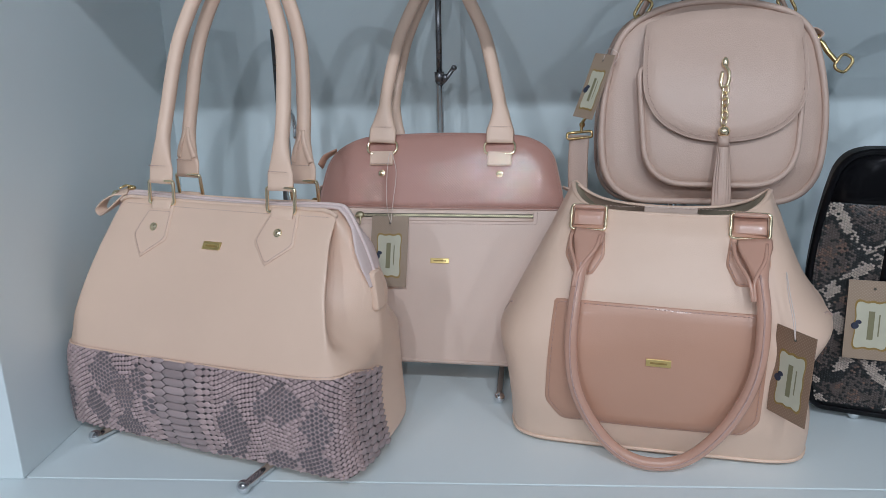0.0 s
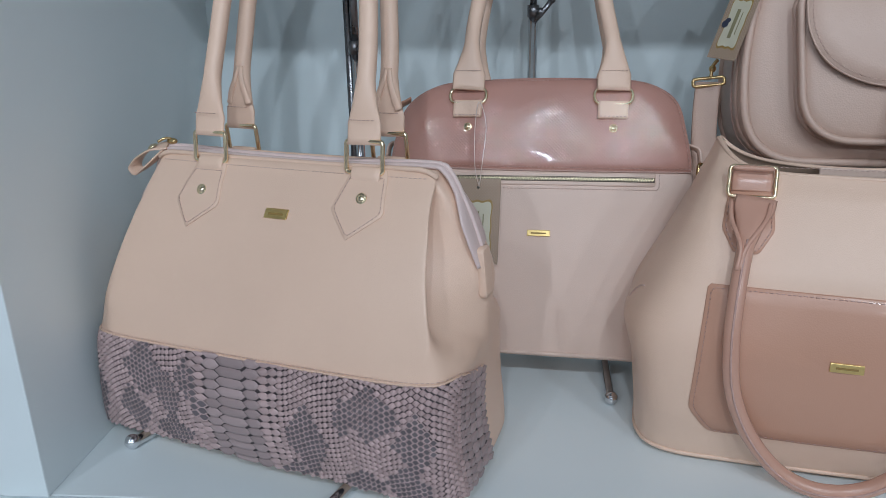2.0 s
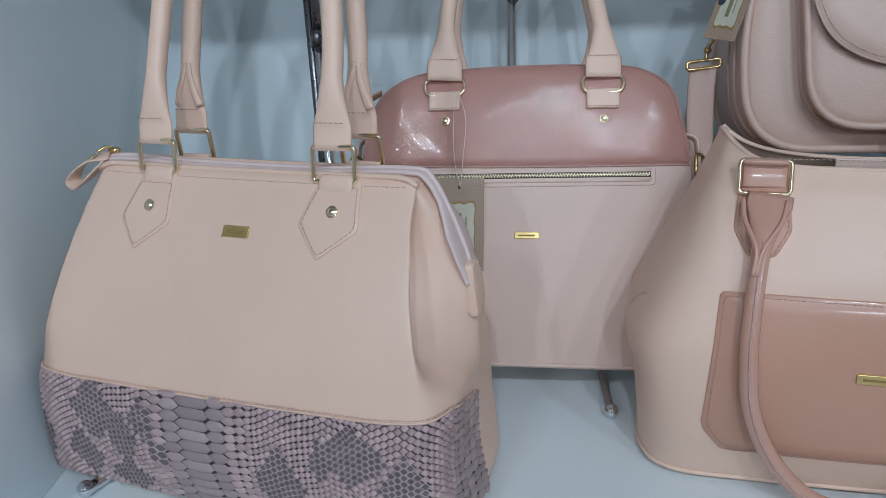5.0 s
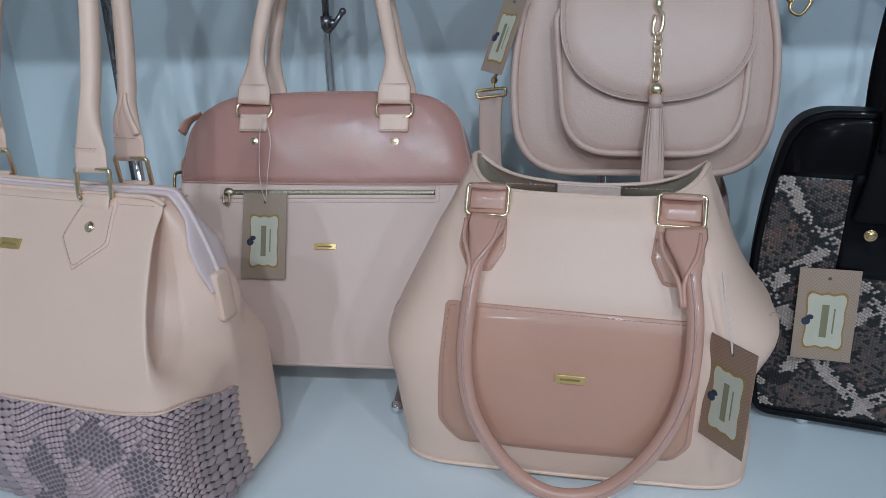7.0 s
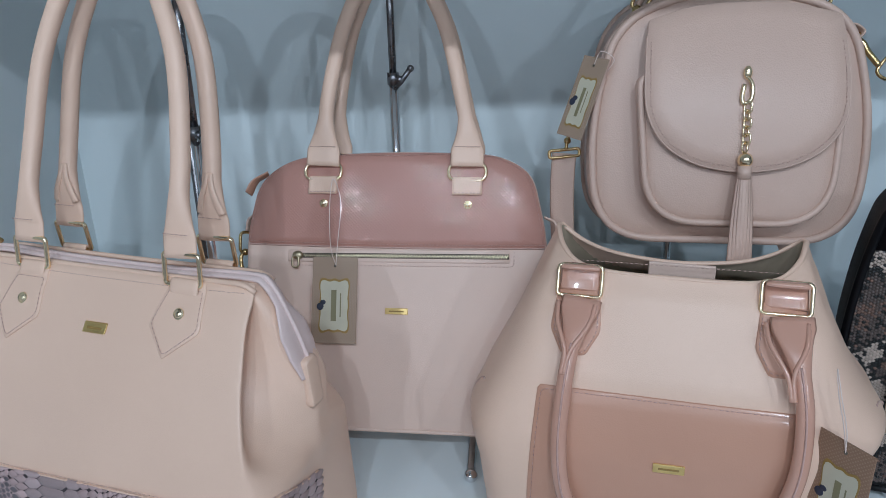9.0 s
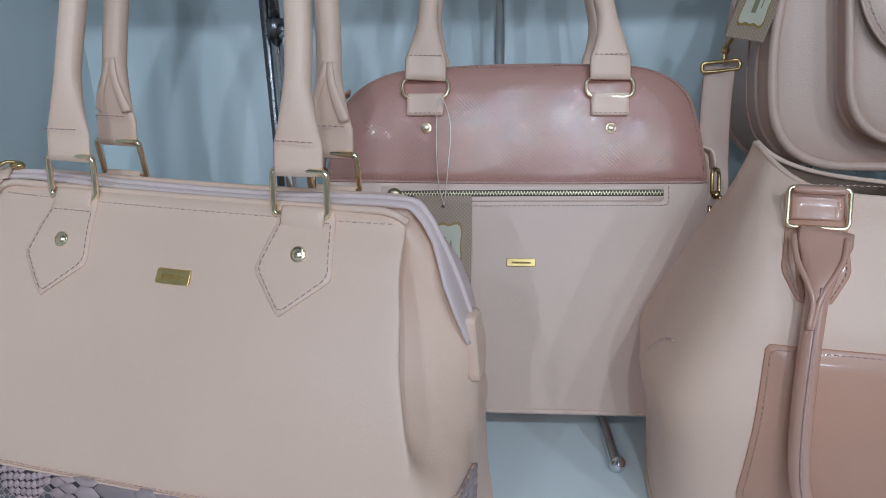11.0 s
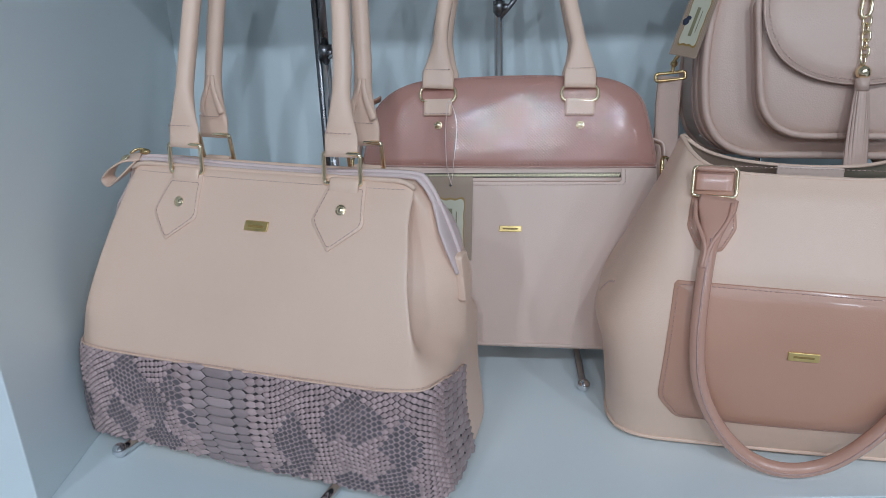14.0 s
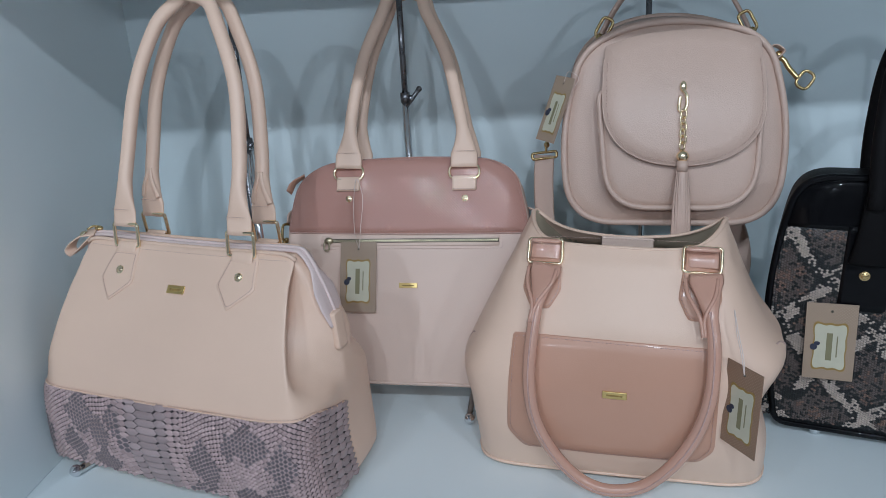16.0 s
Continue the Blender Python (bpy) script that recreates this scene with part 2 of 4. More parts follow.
def sweep(points, width, thick, across, sides=12, closed=False, square=2.0):
    """A band or tube along points; width and thick are half sizes, numbers or functions of 0..1; across: the way in which the width lies."""
    bm = bmesh.new()
    n = len(points)
    loops = []
    for i, q in enumerate(points):
        a = points[i - 1] if (i or closed) else q
        b = points[(i + 1) % n] if (i + 1 < n or closed) else q
        tan = (b - a).normalized()
        f = i / max(1, n - 1)
        ref = Vector(across(f)) if callable(across) else Vector(across)
        side = (ref - tan * ref.dot(tan)).normalized()
        up = tan.cross(side)
        w = width(f) if callable(width) else width
        h = thick(f) if callable(thick) else thick
        loop = []
        for k in range(sides):
            c, s = math.cos(2 * math.pi * k / sides), math.sin(2 * math.pi * k / sides)
            c = math.copysign(abs(c) ** (2 / square), c)
            s = math.copysign(abs(s) ** (2 / square), s)
            loop.append(bm.verts.new(q + side * (w * c) + up * (h * s)))
        loops.append(loop)
    for i in range(n if closed else n - 1):
        a, b = loops[i], loops[(i + 1) % n]
        for k in range(sides):
            bm.faces.new((a[k], a[(k + 1) % sides], b[(k + 1) % sides], b[k]))
    if not closed:
        bm.faces.new(loops[0])
        bm.faces.new(loops[-1])
    return bm


def tube(points, r, sides=10, closed=False):
    d = Vector(points[-1] if not closed else points[len(points) // 2]) - Vector(points[0])
    ref = (0.31, 0.87, 0.41) if abs(d.normalized().dot(Vector((0.31, 0.87, 0.41)).normalized())) < 0.9 else (0.9, 0.1, -0.4)
    return sweep([Vector(p) for p in points], r, r, ref, sides, closed)


def join(*meshes):
    bm = bmesh.new()
    for m in meshes:
        me = bpy.data.meshes.new("joined")
        m.to_mesh(me)
        m.free()
        bm.from_mesh(me)
        bpy.data.meshes.remove(me)
    return bm


def ball(centre, r, squash=(1, 1, 1), seg=14):
    bm = bmesh.new()
    bmesh.ops.create_uvsphere(bm, u_segments=seg, v_segments=seg // 2 + 2, radius=1, matrix=Matrix.LocRotScale(centre, None, [r * s for s in squash]))
    return bm


def rounded(corners, radius, per=5):
    """Outline with rounded corners from (u, w) pairs; radius: one number or one for each corner."""
    out = []
    n = len(corners)
    for i, c in enumerate(corners):
        c = Vector(c)
        a, b = Vector(corners[i - 1]), Vector(corners[(i + 1) % n])
        r = radius[i] if isinstance(radius, (list, tuple)) else radius
        r = min(r, (a - c).length * 0.49, (b - c).length * 0.49)
        p, q = c + (a - c).normalized() * r, c + (b - c).normalized() * r
        if r < 1e-6:
            out.append(c)
            continue
        for k in range(per + 1):
            t = k / per
            out.append(p * (1 - t) ** 2 + c * (2 * t * (1 - t)) + q * t * t)
    return out


def pillow(outline, depth, bulge=0.006, edge=0.006, step=0.006, back_bulge=0.0):
    """A padded body: an outline in (u, w), its front at v 0 to -bulge, its back at v = depth."""
    o = resample(outline, step, True)
    c = sum(o, Vector((0, 0))) / len(o)
    rows = []
    front = [(0.25, -bulge), (0.5, -bulge * 0.85), (0.72, -bulge * 0.62), (0.88, -bulge * 0.3), (0.96, 0.0)]
    for s, v in front:
        rows.append((s, 0, v))
    for k in range(1, 4):
        a = k / 3 * math.pi / 2
        rows.append((1, -edge * (1 - math.sin(a)), edge * (1 - math.cos(a))))
    rows.append((1, 0, depth * 0.5))
    for k in range(3, -1, -1):
        a = k / 3 * math.pi / 2
        rows.append((1, -edge * (1 - math.sin(a)), depth - edge * (1 - math.cos(a))))
    rows += [(0.7, 0, depth + back_bulge), (0.35, 0, depth + back_bulge)]
    bm = bmesh.new()
    loops = []
    for s, inset, v in rows:
        loop = []
        for p in o:
            q = c + (p - c) * s
            if inset:
                q = q + (p - c).normalized() * inset
            loop.append(bm.verts.new((q.x, v, q.y)))
        loops.append(loop)
    n = len(o)
    for a, b in zip(loops, loops[1:]):
        for k in range(n):
            bm.faces.new((a[k], a[(k + 1) % n], b[(k + 1) % n], b[k]))
    for loop, v in ((loops[0], -bulge), (loops[-1], depth + back_bulge)):
        m = bm.verts.new((c.x, v, c.y))
        for k in range(n):
            bm.faces.new((loop[k], loop[(k + 1) % n], m))
    return bm


from mathutils.bvhtree import BVHTree


class Surface:
    """The front of a body: v for a given (u, w)."""

    def __init__(self, bm):
        self.tree = BVHTree.FromBMesh(bm)

    def v(self, u, w):
        hit = self.tree.ray_cast(Vector((u, -1, w)), Vector((0, 1, 0)))
        if hit[0] is None:
            near = self.tree.find_nearest(Vector((u, 0, w)))
            return near[0].y
        return hit[0].y

    def at(self, u, w, proud=0.0):
        return Vector((u, self.v(u, w) - proud, w))


def decal(outline, surf, thick=0.0016, step=0.004, sink=0.001):
    """A flat piece of leather laid on a surface, with its own edge."""
    o = resample(outline, step, True)
    c = sum(o, Vector((0, 0))) / len(o)
    bm = bmesh.new()
    loops = []
    shrink = 0.0006
    for s, off in ((1.0, -sink), (1.0, thick * 0.6), (None, thick), (0.8, thick), (0.6, thick), (0.4, thick), (0.2, thick)):
        loop = []
        for p in o:
            q = p - (p - c).normalized() * shrink if s is None else c + (p - c) * s
            loop.append(bm.verts.new(surf.at(q.x, q.y, off)))
        loops.append(loop)
    n = len(o)
    for a, b in zip(loops, loops[1:]):
        for k in range(n):
            bm.faces.new((a[k], a[(k + 1) % n], b[(k + 1) % n], b[k]))
    m = bm.verts.new(surf.at(c.x, c.y, thick))
    for k in range(n):
        bm.faces.new((loops[-1][k], loops[-1][(k + 1) % n], m))
    return bm


def stitches(name, points, parent, mat, step=0.0042, length=0.0026, r=0.00036, closed=False, label=""):
    """A seam of single stitches along 3D points."""
    p = resample(points, step, closed)
    verts, faces = [], []
    for i in range(len(p) - (0 if closed else 1)):
        a, b = p[i], p[(i + 1) % len(p)]
        d = (b - a).normalized()
        m = (a + b) / 2
        a, b = m - d * length / 2, m + d * length / 2
        s = d.cross(Vector((0, 1, 0)))
        s = s.normalized() * r if s.length > 0.01 else Vector((r, 0, 0))
        t = d.cross(s).normalized() * r
        k = len(verts)
        verts += [a + s, a + t, a - s, a - t, b + s, b + t, b - s, b - t]
        faces += [[k + x for x in f] for f in ((0, 1, 5, 4), (1, 2, 6, 5), (2, 3, 7, 6), (3, 0, 4, 7), (0, 3, 2, 1), (4, 5, 6, 7))]
    return raw(name, verts, faces, mat, parent, label, "stuff")


def inset(outline, by):
    c = sum(outline, Vector((0, 0))) / len(outline)
    return [p - (p - c).normalized() * by for p in outline]


def teeth(name, points, parent, mat, step=0.0021, half=0.0022, r=0.0007):
    """Zip teeth, two interlocking rows."""
    p = resample(points, step)
    out = []
    for i in range(len(p) - 1):
        d = (p[i + 1] - p[i]).normalized()
        s = d.cross(Vector((0, 1, 0))).normalized()
        sgn = 1 if i % 2 else -1
        a = p[i] - s * (sgn * 0.0004)
        b = p[i] + s * (sgn * half)
        out.append((a, b, d * r, Vector((0, r, 0))))
    verts, faces = [], []
    for a, b, x, y in out:
        k = len(verts)
        verts += [a + x + y, a - x + y, a - x - y, a + x - y, b + x + y, b - x + y, b - x - y, b + x - y]
        faces += [[k + q for q in f] for f in ((0, 1, 2, 3), (7, 6, 5, 4), (0, 4, 5, 1), (1, 5, 6, 2), (2, 6, 7, 3), (3, 7, 4, 0))]
    return raw(name, verts, faces, mat, parent, "", "stuff", smooth=False)


def ring_bm(centre, half_w, half_h, r, normal_turn=None, corner=0.004):
    """A rectangular metal ring standing in the u-w plane, optionally turned."""
    o = rounded([(-half_w, -half_h), (half_w, -half_h), (half_w, half_h), (-half_w, half_h)], corner, 4)
    m = normal_turn or Matrix()
    pts = [Vector(centre) + m @ Vector((q.x, 0, q.y)) for q in o]
    return sweep(pts, r, r, m @ Vector((0, 1, 0)), 8, True)


def rivet(name, p, r, parent, mat=None, normal=(0, -1, 0)):
    q = Vector((0, 0, 1)).rotation_difference(Vector(normal)).to_matrix().to_4x4()
    bm = bmesh.new()
    prof = [(0.0, 0.9), (0.35, 0.85), (0.6, 0.6), (0.72, 0.35), (0.85, 0.45), (1.0, 0.25), (1.0, -0.1)]
    n = 16
    loops = []
    for x, h in prof[1:]:
        loops.append([bm.verts.new(Vector(p) + q.to_3x3() @ Vector((r * x * math.cos(2 * math.pi * k / n), r * x * math.sin(2 * math.pi * k / n), h * r * 0.55))) for k in range(n)])
    top = bm.verts.new(Vector(p) + q.to_3x3() @ Vector((0, 0, 0.9 * r * 0.55)))
    for k in range(n):
        bm.faces.new((top, loops[0][k], loops[0][(k + 1) % n]))
    for a, b in zip(loops, loops[1:]):
        for k in range(n):
            bm.faces.new((a[k], a[(k + 1) % n], b[(k + 1) % n], b[k]))
    return part(name, bm, mat or GOLD, parent, "polished pale gold rivet")


def name_plate(surf, u, w, parent, half_w=0.0115, half_h=0.0034, tilt=0.0):
    """A small gold plate with a sunk dark mark of the size of its lettering."""
    c, s = math.cos(tilt), math.sin(tilt)
    v = surf.v(u, w)
    slope = (surf.v(u, w + 0.004) - surf.v(u, w - 0.004)) / 0.008
    yaw = (surf.v(u + 0.01, w) - surf.v(u - 0.01, w)) / 0.02
    m = Matrix.Translation((u, v - 0.0008, w)) @ Matrix(((c, 0, -s, 0), (yaw, 1, slope, 0), (s, 0, c, 0), (0, 0, 0, 1)))
    bm = box_bm(-half_w, half_w, -0.0009, 0.0009, -half_h, half_h, 0.0005)
    bm.transform(m)
    plate = part("name_plate", bm, SATIN_GOLD, parent, "small polished gold plate", smooth=False)
    b = join(box_bm(-half_w * 0.66, half_w * 0.66, -0.00112, -0.0008, -half_h * 0.26, half_h * 0.22, 0.0001, 1))
    b.transform(m)
    part("mark", b, GOLD_INK, plate, smooth=False)
    return plate


def swing_tag(m, card=None, width=0.048, height=0.094, string=None, label="brown dotted card swing tag with a cream plaque"):
    """A card tag with its top edge at the origin, hanging along -w, its face to -v."""
    tag = thing("swing_tag", m, label, "price tag", "swing tags of the bags")
    part("card", box_bm(-width / 2, width / 2, -0.0004, 0.0004, -height, 0, 0.0002, 1), card or CARD, tag, smooth=False)
    hw, hh, cz = width * 0.31, height * 0.29, -height * 0.56
    pts = []
    for k in range(64):
        a = 2 * math.pi * k / 64
        x, z = math.cos(a), math.sin(a)
        q = (abs(x) ** 5 + abs(z) ** 5) ** (-1 / 5)
        wob = 1 + 0.045 * math.cos(8 * a) - 0.05 * math.cos(4 * a)
        pts.append(Vector((hw * x * q * wob, cz + hh * z * q * wob)))

    def slab(outline, v0, v1):
        bm = bmesh.new()
        a = [bm.verts.new((p.x, v0, p.y)) for p in outline]
        b = [bm.verts.new((p.x, v1, p.y)) for p in outline]
        bm.faces.new(b)
        for k in range(len(a)):
            bm.faces.new((a[k], a[(k + 1) % len(a)], b[(k + 1) % len(a)], b[k]))
        return bm
    c = Vector((0, cz))
    part("plaque_rim", slab([c + (p - c) * 1.09 for p in pts], -0.0003, -0.0007), GOLD_INK, tag, smooth=False)
    plaque = part("plaque", slab(pts, -0.0005, -0.0010), CREAM, tag, "cream plaque with scalloped edge", smooth=False)
    bars = [box_bm(-hw * 0.22, hw * 0.16, -0.00125, -0.0009, cz - hh * 0.62, cz + hh * 0.62, 0.0001, 1), box_bm(hw * 0.42, hw * 0.50, -0.00125, -0.0009, cz - hh * 0.45, cz + hh * 0.5)]
    part("mark", join(*bars), OLIVE_INK, plaque, smooth=False)
    part("emblem", join(ball((-hw * 1.0, -0.0009, cz - hh * 0.05), 0.0040, (1, 0.12, 1)), ball((-hw * 0.8, -0.0010, cz + hh * 0.12), 0.0032, (1, 0.14, 0.8))), INK_BLUE, tag)
    part("eyelet", ball((0, -0.0005, -height * 0.1), 0.0016, (1, 0.3, 1)), INK, tag)
    if string:
        part("string", tube(spline(string, 8), 0.00045, 6), NYLON, tag, "clear nylon loop")
    return tag

# ---- the display niche and an unseen shop shell round it ----
BACK, SIDE, FRONT = 1.18, -0.403, 0.70


def structure(name, bm, mat, label, smooth=False):
    return tagged(part(name, bm, mat, smooth=smooth), label, kind="structure")


structure("shelf_board", box_bm(SIDE - 0.05, 1.5, FRONT + 0.0008, BACK + 0.03, -0.04, 0, 0.0008), PAINT, "white lacquered display shelf board")
structure("trim_shelf_front", box_bm(SIDE - 0.05, 1.5, FRONT - 0.085, FRONT, -0.06, -0.0004, 0.0015), PAINT, "white lacquered front strip of the shelf")
structure("wall_back", box_bm(SIDE - 0.05, 1.5, BACK, BACK + 0.03, 0.0003, 0.6595, 0.0), WALL, "white painted back panel of the display niche")
structure("wall_left", box_bm(SIDE - 0.14, SIDE, FRONT - 0.004, BACK + 0.03, 0.0003, 0.6595, 0.0012), PAINT, "white lacquered side panel of the display niche")
structure("wall_right", box_bm(1.3, 1.44, FRONT - 0.004, BACK + 0.03, 0.0003, 0.6595, 0.0012), PAINT, "white lacquered far side panel of the niche")
structure("ceiling_niche", box_bm(SIDE - 0.14, 1.44, FRONT - 0.012, BACK + 0.03, 0.660, 0.698, 0.001), PAINT, "white underside of the shelf above")
# unseen walls, floor and ceiling, added to shape bounce light and reflections
structure("wall_upper", box_bm(-2.6, 3.2, FRONT + 0.02, FRONT + 0.06, 0.699, 1.7), SHELL, "unseen plain wall above the niche, added for bounce light")
structure("wall_lower", box_bm(-2.6, 3.2, FRONT + 0.02, FRONT + 0.06, -1.0, -0.061), SHELL, "unseen plain wall below the shelf, added for bounce light")
structure("wall_beside_left", box_bm(-2.6, SIDE - 0.141, FRONT + 0.02, FRONT + 0.06, -0.06, 0.698), SHELL, "unseen plain wall beside the niche, added for bounce light")
structure("wall_beside_right", box_bm(1.441, 3.2, FRONT + 0.02, FRONT + 0.06, -0.06, 0.698), SHELL, "unseen plain wall beside the niche, added for bounce light")
structure("wall_shop_left", box_bm(-2.7, -2.6, -3.2, FRONT + 0.06, -1.0, 1.7), SHELL, "unseen side wall, added for bounce light")
structure("wall_shop_right", box_bm(3.2, 3.3, -3.2, FRONT + 0.06, -1.0, 1.7), SHELL, "unseen side wall, added for bounce light")
structure("wall_shop_back", box_bm(-2.7, 3.3, -3.3, -3.2, -1.0, 1.7), SHELL, "unseen rear wall, added for bounce light")
structure("floor", box_bm(-2.7, 3.3, -3.3, FRONT + 0.06, -1.1, -1.0), BOUNCE_FLOOR, "unseen pale floor, added to bounce light into the niche")
structure("ceiling", box_bm(-2.7, 3.3, -3.3, FRONT + 0.06, 1.7, 1.8), SHELL_CEILING, "unseen dark ceiling, added to keep reflections dim")

# ---- display stands ----


def display_stand(m, height, clamp, reach, spread, hook=0.0, lever=False, label="chrome countertop bag stand with two forward feet", rail=False):
    """A pole on a bent-rod base; feet run forward to ball tips. Local: pole at the origin, front to -v."""
    s = thing("bag_stand", m, label, "display stand", "bag stands on the shelf")
    part("pole_tube", tube([(0, 0, 0.006), (0, 0, clamp * 0.5), (0, 0, clamp)], 0.0048 if rail else 0.0056, 16), CHROME, s, "chrome tube")
    part("pole_rod", tube([(0, 0, clamp - 0.02), (0, 0, height)], 0.0042, 12), DARK_STEEL, s, "dark nickel inner rod")
    if rail:
        # chrome tube; its dark reflections are put into the metal's colour
        part("pole_rail", tube([(-0.0092, 0.002, 0.006), (-0.0092, 0.002, clamp * 1.25)], 0.0042, 12), DARK_STEEL, s, "chrome side tube, dark reflections put into its colour")
    part("collar", join(tube([(0, 0, clamp - 0.012), (0, 0, clamp + 0.002)], 0.0070, 16), ball((0.0085, -0.003, clamp - 0.006), 0.0050)), DARK_STEEL, s)
    if lever:
        part("lever", join(tube([(0, -0.002, clamp - 0.018), (0.010, -0.004, clamp - 0.008), (0.021, -0.006, clamp + 0.006)], 0.0032, 10), ball((0.022, -0.006, clamp + 0.007), 0.0042)), DARK_STEEL, s)
    if hook:
        p = spline([(0.006, -0.003, hook), (0.016, -0.008, hook + 0.003), (0.026, -0.016, hook - 0.002), (0.031, -0.02, hook - 0.014), (0.032, -0.021, hook - 0.024)], 6)
        part("hook", join(tube(p, 0.0026, 10), ball(p[-1], 0.0031)), CHROME, s)
    part("cradle_bar", tube([(-spread, -0.02, 0.0075), (0, 0, 0.0075), (spread, -0.02, 0.0075)], 0.005, 10), CHROME, s)
    for sx in (-1, 1):
        p = spline([(sx * spread, -0.02, 0.0075), (sx * spread * 1.02, -reach * 0.5, 0.0068), (sx * spread * 1.05, -reach + 0.012, 0.0062), (sx * spread * 1.06, -reach, 0.0078)], 6)
        foot = part("foot", tube(p, 0.0052, 12), CHROME, s, "chrome forward foot rod")
        part("ball_tip", ball(p[-1], 0.0074), CHROME, foot)
    # top fork that carries the handles
    p = spline([(0, 0, height - 0.002), (0, -0.012, height + 0.006), (0, -0.03, height + 0.004), (0, -0.045, height + 0.012)], 6)
    part("top_hook", join(tube(p, 0.0042, 10), ball(p[-1], 0.0055)), CHROME, s)
    return s


# ---- tote with snakeskin base ----


class Loft:
    """Body from closed cross-sections; keys: (w, half loop from front middle round the right side to back middle)."""

    def __init__(self, keys, per=6, post=None, stiff=0.0):
        self.keys, self.per, self.post, self.stiff = keys, per, post, stiff

    def loop(self, w):
        ks = self.keys
        i = 0
        while i < len(ks) - 2 and ks[i + 1][0] < w:
            i += 1
        w0, w1 = ks[i][0], ks[i + 1][0]
        t = min(1, max(0, (w - w0) / (w1 - w0)))
        p0, p3 = ks[max(0, i - 1)][1], ks[min(len(ks) - 1, i + 2)][1]
        half = []
        for a, b, c, d in zip(p0, ks[i][1], ks[i + 1][1], p3):
            q = []
            for k in range(2):
                curved = 0.5 * (2 * b[k] + (c[k] - a[k]) * t + (2 * a[k] - 5 * b[k] + 4 * c[k] - d[k]) * t * t + (3 * b[k] - a[k] - 3 * c[k] + d[k]) * t ** 3)
                q.append(curved + (b[k] + (c[k] - b[k]) * t - curved) * self.stiff)
            half.append(q)
        full = [(u, v, w) for u, v in half] + [(-u, v, w) for u, v in half[-2:0:-1]]
        return spline(full, self.per, True)

    def bm(self, levels, bottom=True, top=True):
        bm = bmesh.new()
        loops = []
        for w in levels:
            pts = self.loop(w)
            if self.post:
                pts = [self.post(p) for p in pts]
            loops.append([bm.verts.new(p) for p in pts])
        n = len(loops[0])
        for a, b in zip(loops, loops[1:]):
            for k in range(n):
                bm.faces.new((a[k], a[(k + 1) % n], b[(k + 1) % n], b[k]))
        for use, loop in ((bottom, loops[0]), (top, loops[-1])):
            if use:
                c = bm.verts.new(sum((v.co for v in loop), Vector()) / n)
                for k in range(n):
                    bm.faces.new((loop[k], loop[(k + 1) % n], c))
        return bm

    def along(self, d, w, proud=0.0):
        """The place d metres round the loop from the front middle (right is plus), and its outward normal."""
        p = self.loop(w)
        p = p + [p[0]]
        seq = list(zip(p, p[1:]))
        if d < 0:
            seq = [(b, a) for a, b in reversed(seq)]
        left = abs(d)
        for a, b in seq:
            g = (b - a).length
            if left <= g:
                break
            left -= g
        q = a.lerp(b, left / g)
        t = (b - a).normalized() * (1 if d >= 0 else -1)
        n = Vector((t.y, -t.x, 0))
        return q + n * proud, t, n


def steps(a, b, n):
    return [a + (b - a) * k / n for k in range(n + 1)]


VC = 0.105


def section(vf, af, ad, vd, ac, vc=VC):
    """Upper body: flat front, a ridge at half width af, a fold sunk to ad, then the gusset out to ac."""
    front = [(0, vf - 0.003), (af * 0.55, vf - 0.002), (af * 0.93, vf + 0.001), (af, vf + 0.006), (ad, vd), (ac - 0.011, vc - 0.013), (ac - 0.004, vc + 0.004)]
    back = [(ac * 0.985 - 0.004, vc + 0.2 * (vc - vf) + 0.008), (af * 0.94, 2 * vc - vf - 0.026), (af * 0.5, 2 * vc - vf - 0.014), (0, 2 * vc - vf - 0.012)]
    return front + back


def base_section(vf, us, bow=0.0, corner=0.020, vc=VC):
    """Box-like foot of the body with rounded upright corners."""
    front = [(0, vf - bow), (us * 0.55, vf - bow * 0.7), (us - corner * 0.95, vf), (us - corner * 0.18, vf + corner * 0.32), (us, vf + corner * 1.4), (us, vc - 0.010), (us, vc + 0.010)]
    back = [(us * 0.97, 2 * vc - vf - 0.040), (us * 0.88, 2 * vc - vf - 0.022), (us * 0.5, 2 * vc - vf - 0.014), (0, 2 * vc - vf - 0.012)]
    return front + back


TOTE = Loft([
    (0.0, base_section(0.0165, 0.1865, 0.001)),
    (0.006, base_section(0.0125, 0.1910, 0.001)),
    (0.05, base_section(0.005, 0.1840, 0.004, 0.022)),
    (0.095, base_section(0.006, 0.1820, 0.004, 0.028)),
    (0.118, base_section(0.012, 0.1835, 0.004, 0.036)),
    (0.145, section(0.019, 0.166, 0.160, 0.048, 0.1885)),
    (0.18, section(0.032, 0.156, 0.134, 0.061, 0.1885)),
    (0.215, section(0.053, 0.149, 0.122, 0.078, 0.176)),
    (0.243, section(0.074, 0.1455, 0.124, 0.091, 0.162)),
    (0.264, section(0.091, 0.144, 0.132, 0.099, 0.150)),
])


def seam_w(d):
    """Height of the seam between leather and snakeskin along the front."""
    t = max(0.0, min(1.0, (d - 0.185) / 0.08))
    return 0.1085 + 0.004 * (d / 0.2) - 0.022 * t * t * (3 - 2 * t)


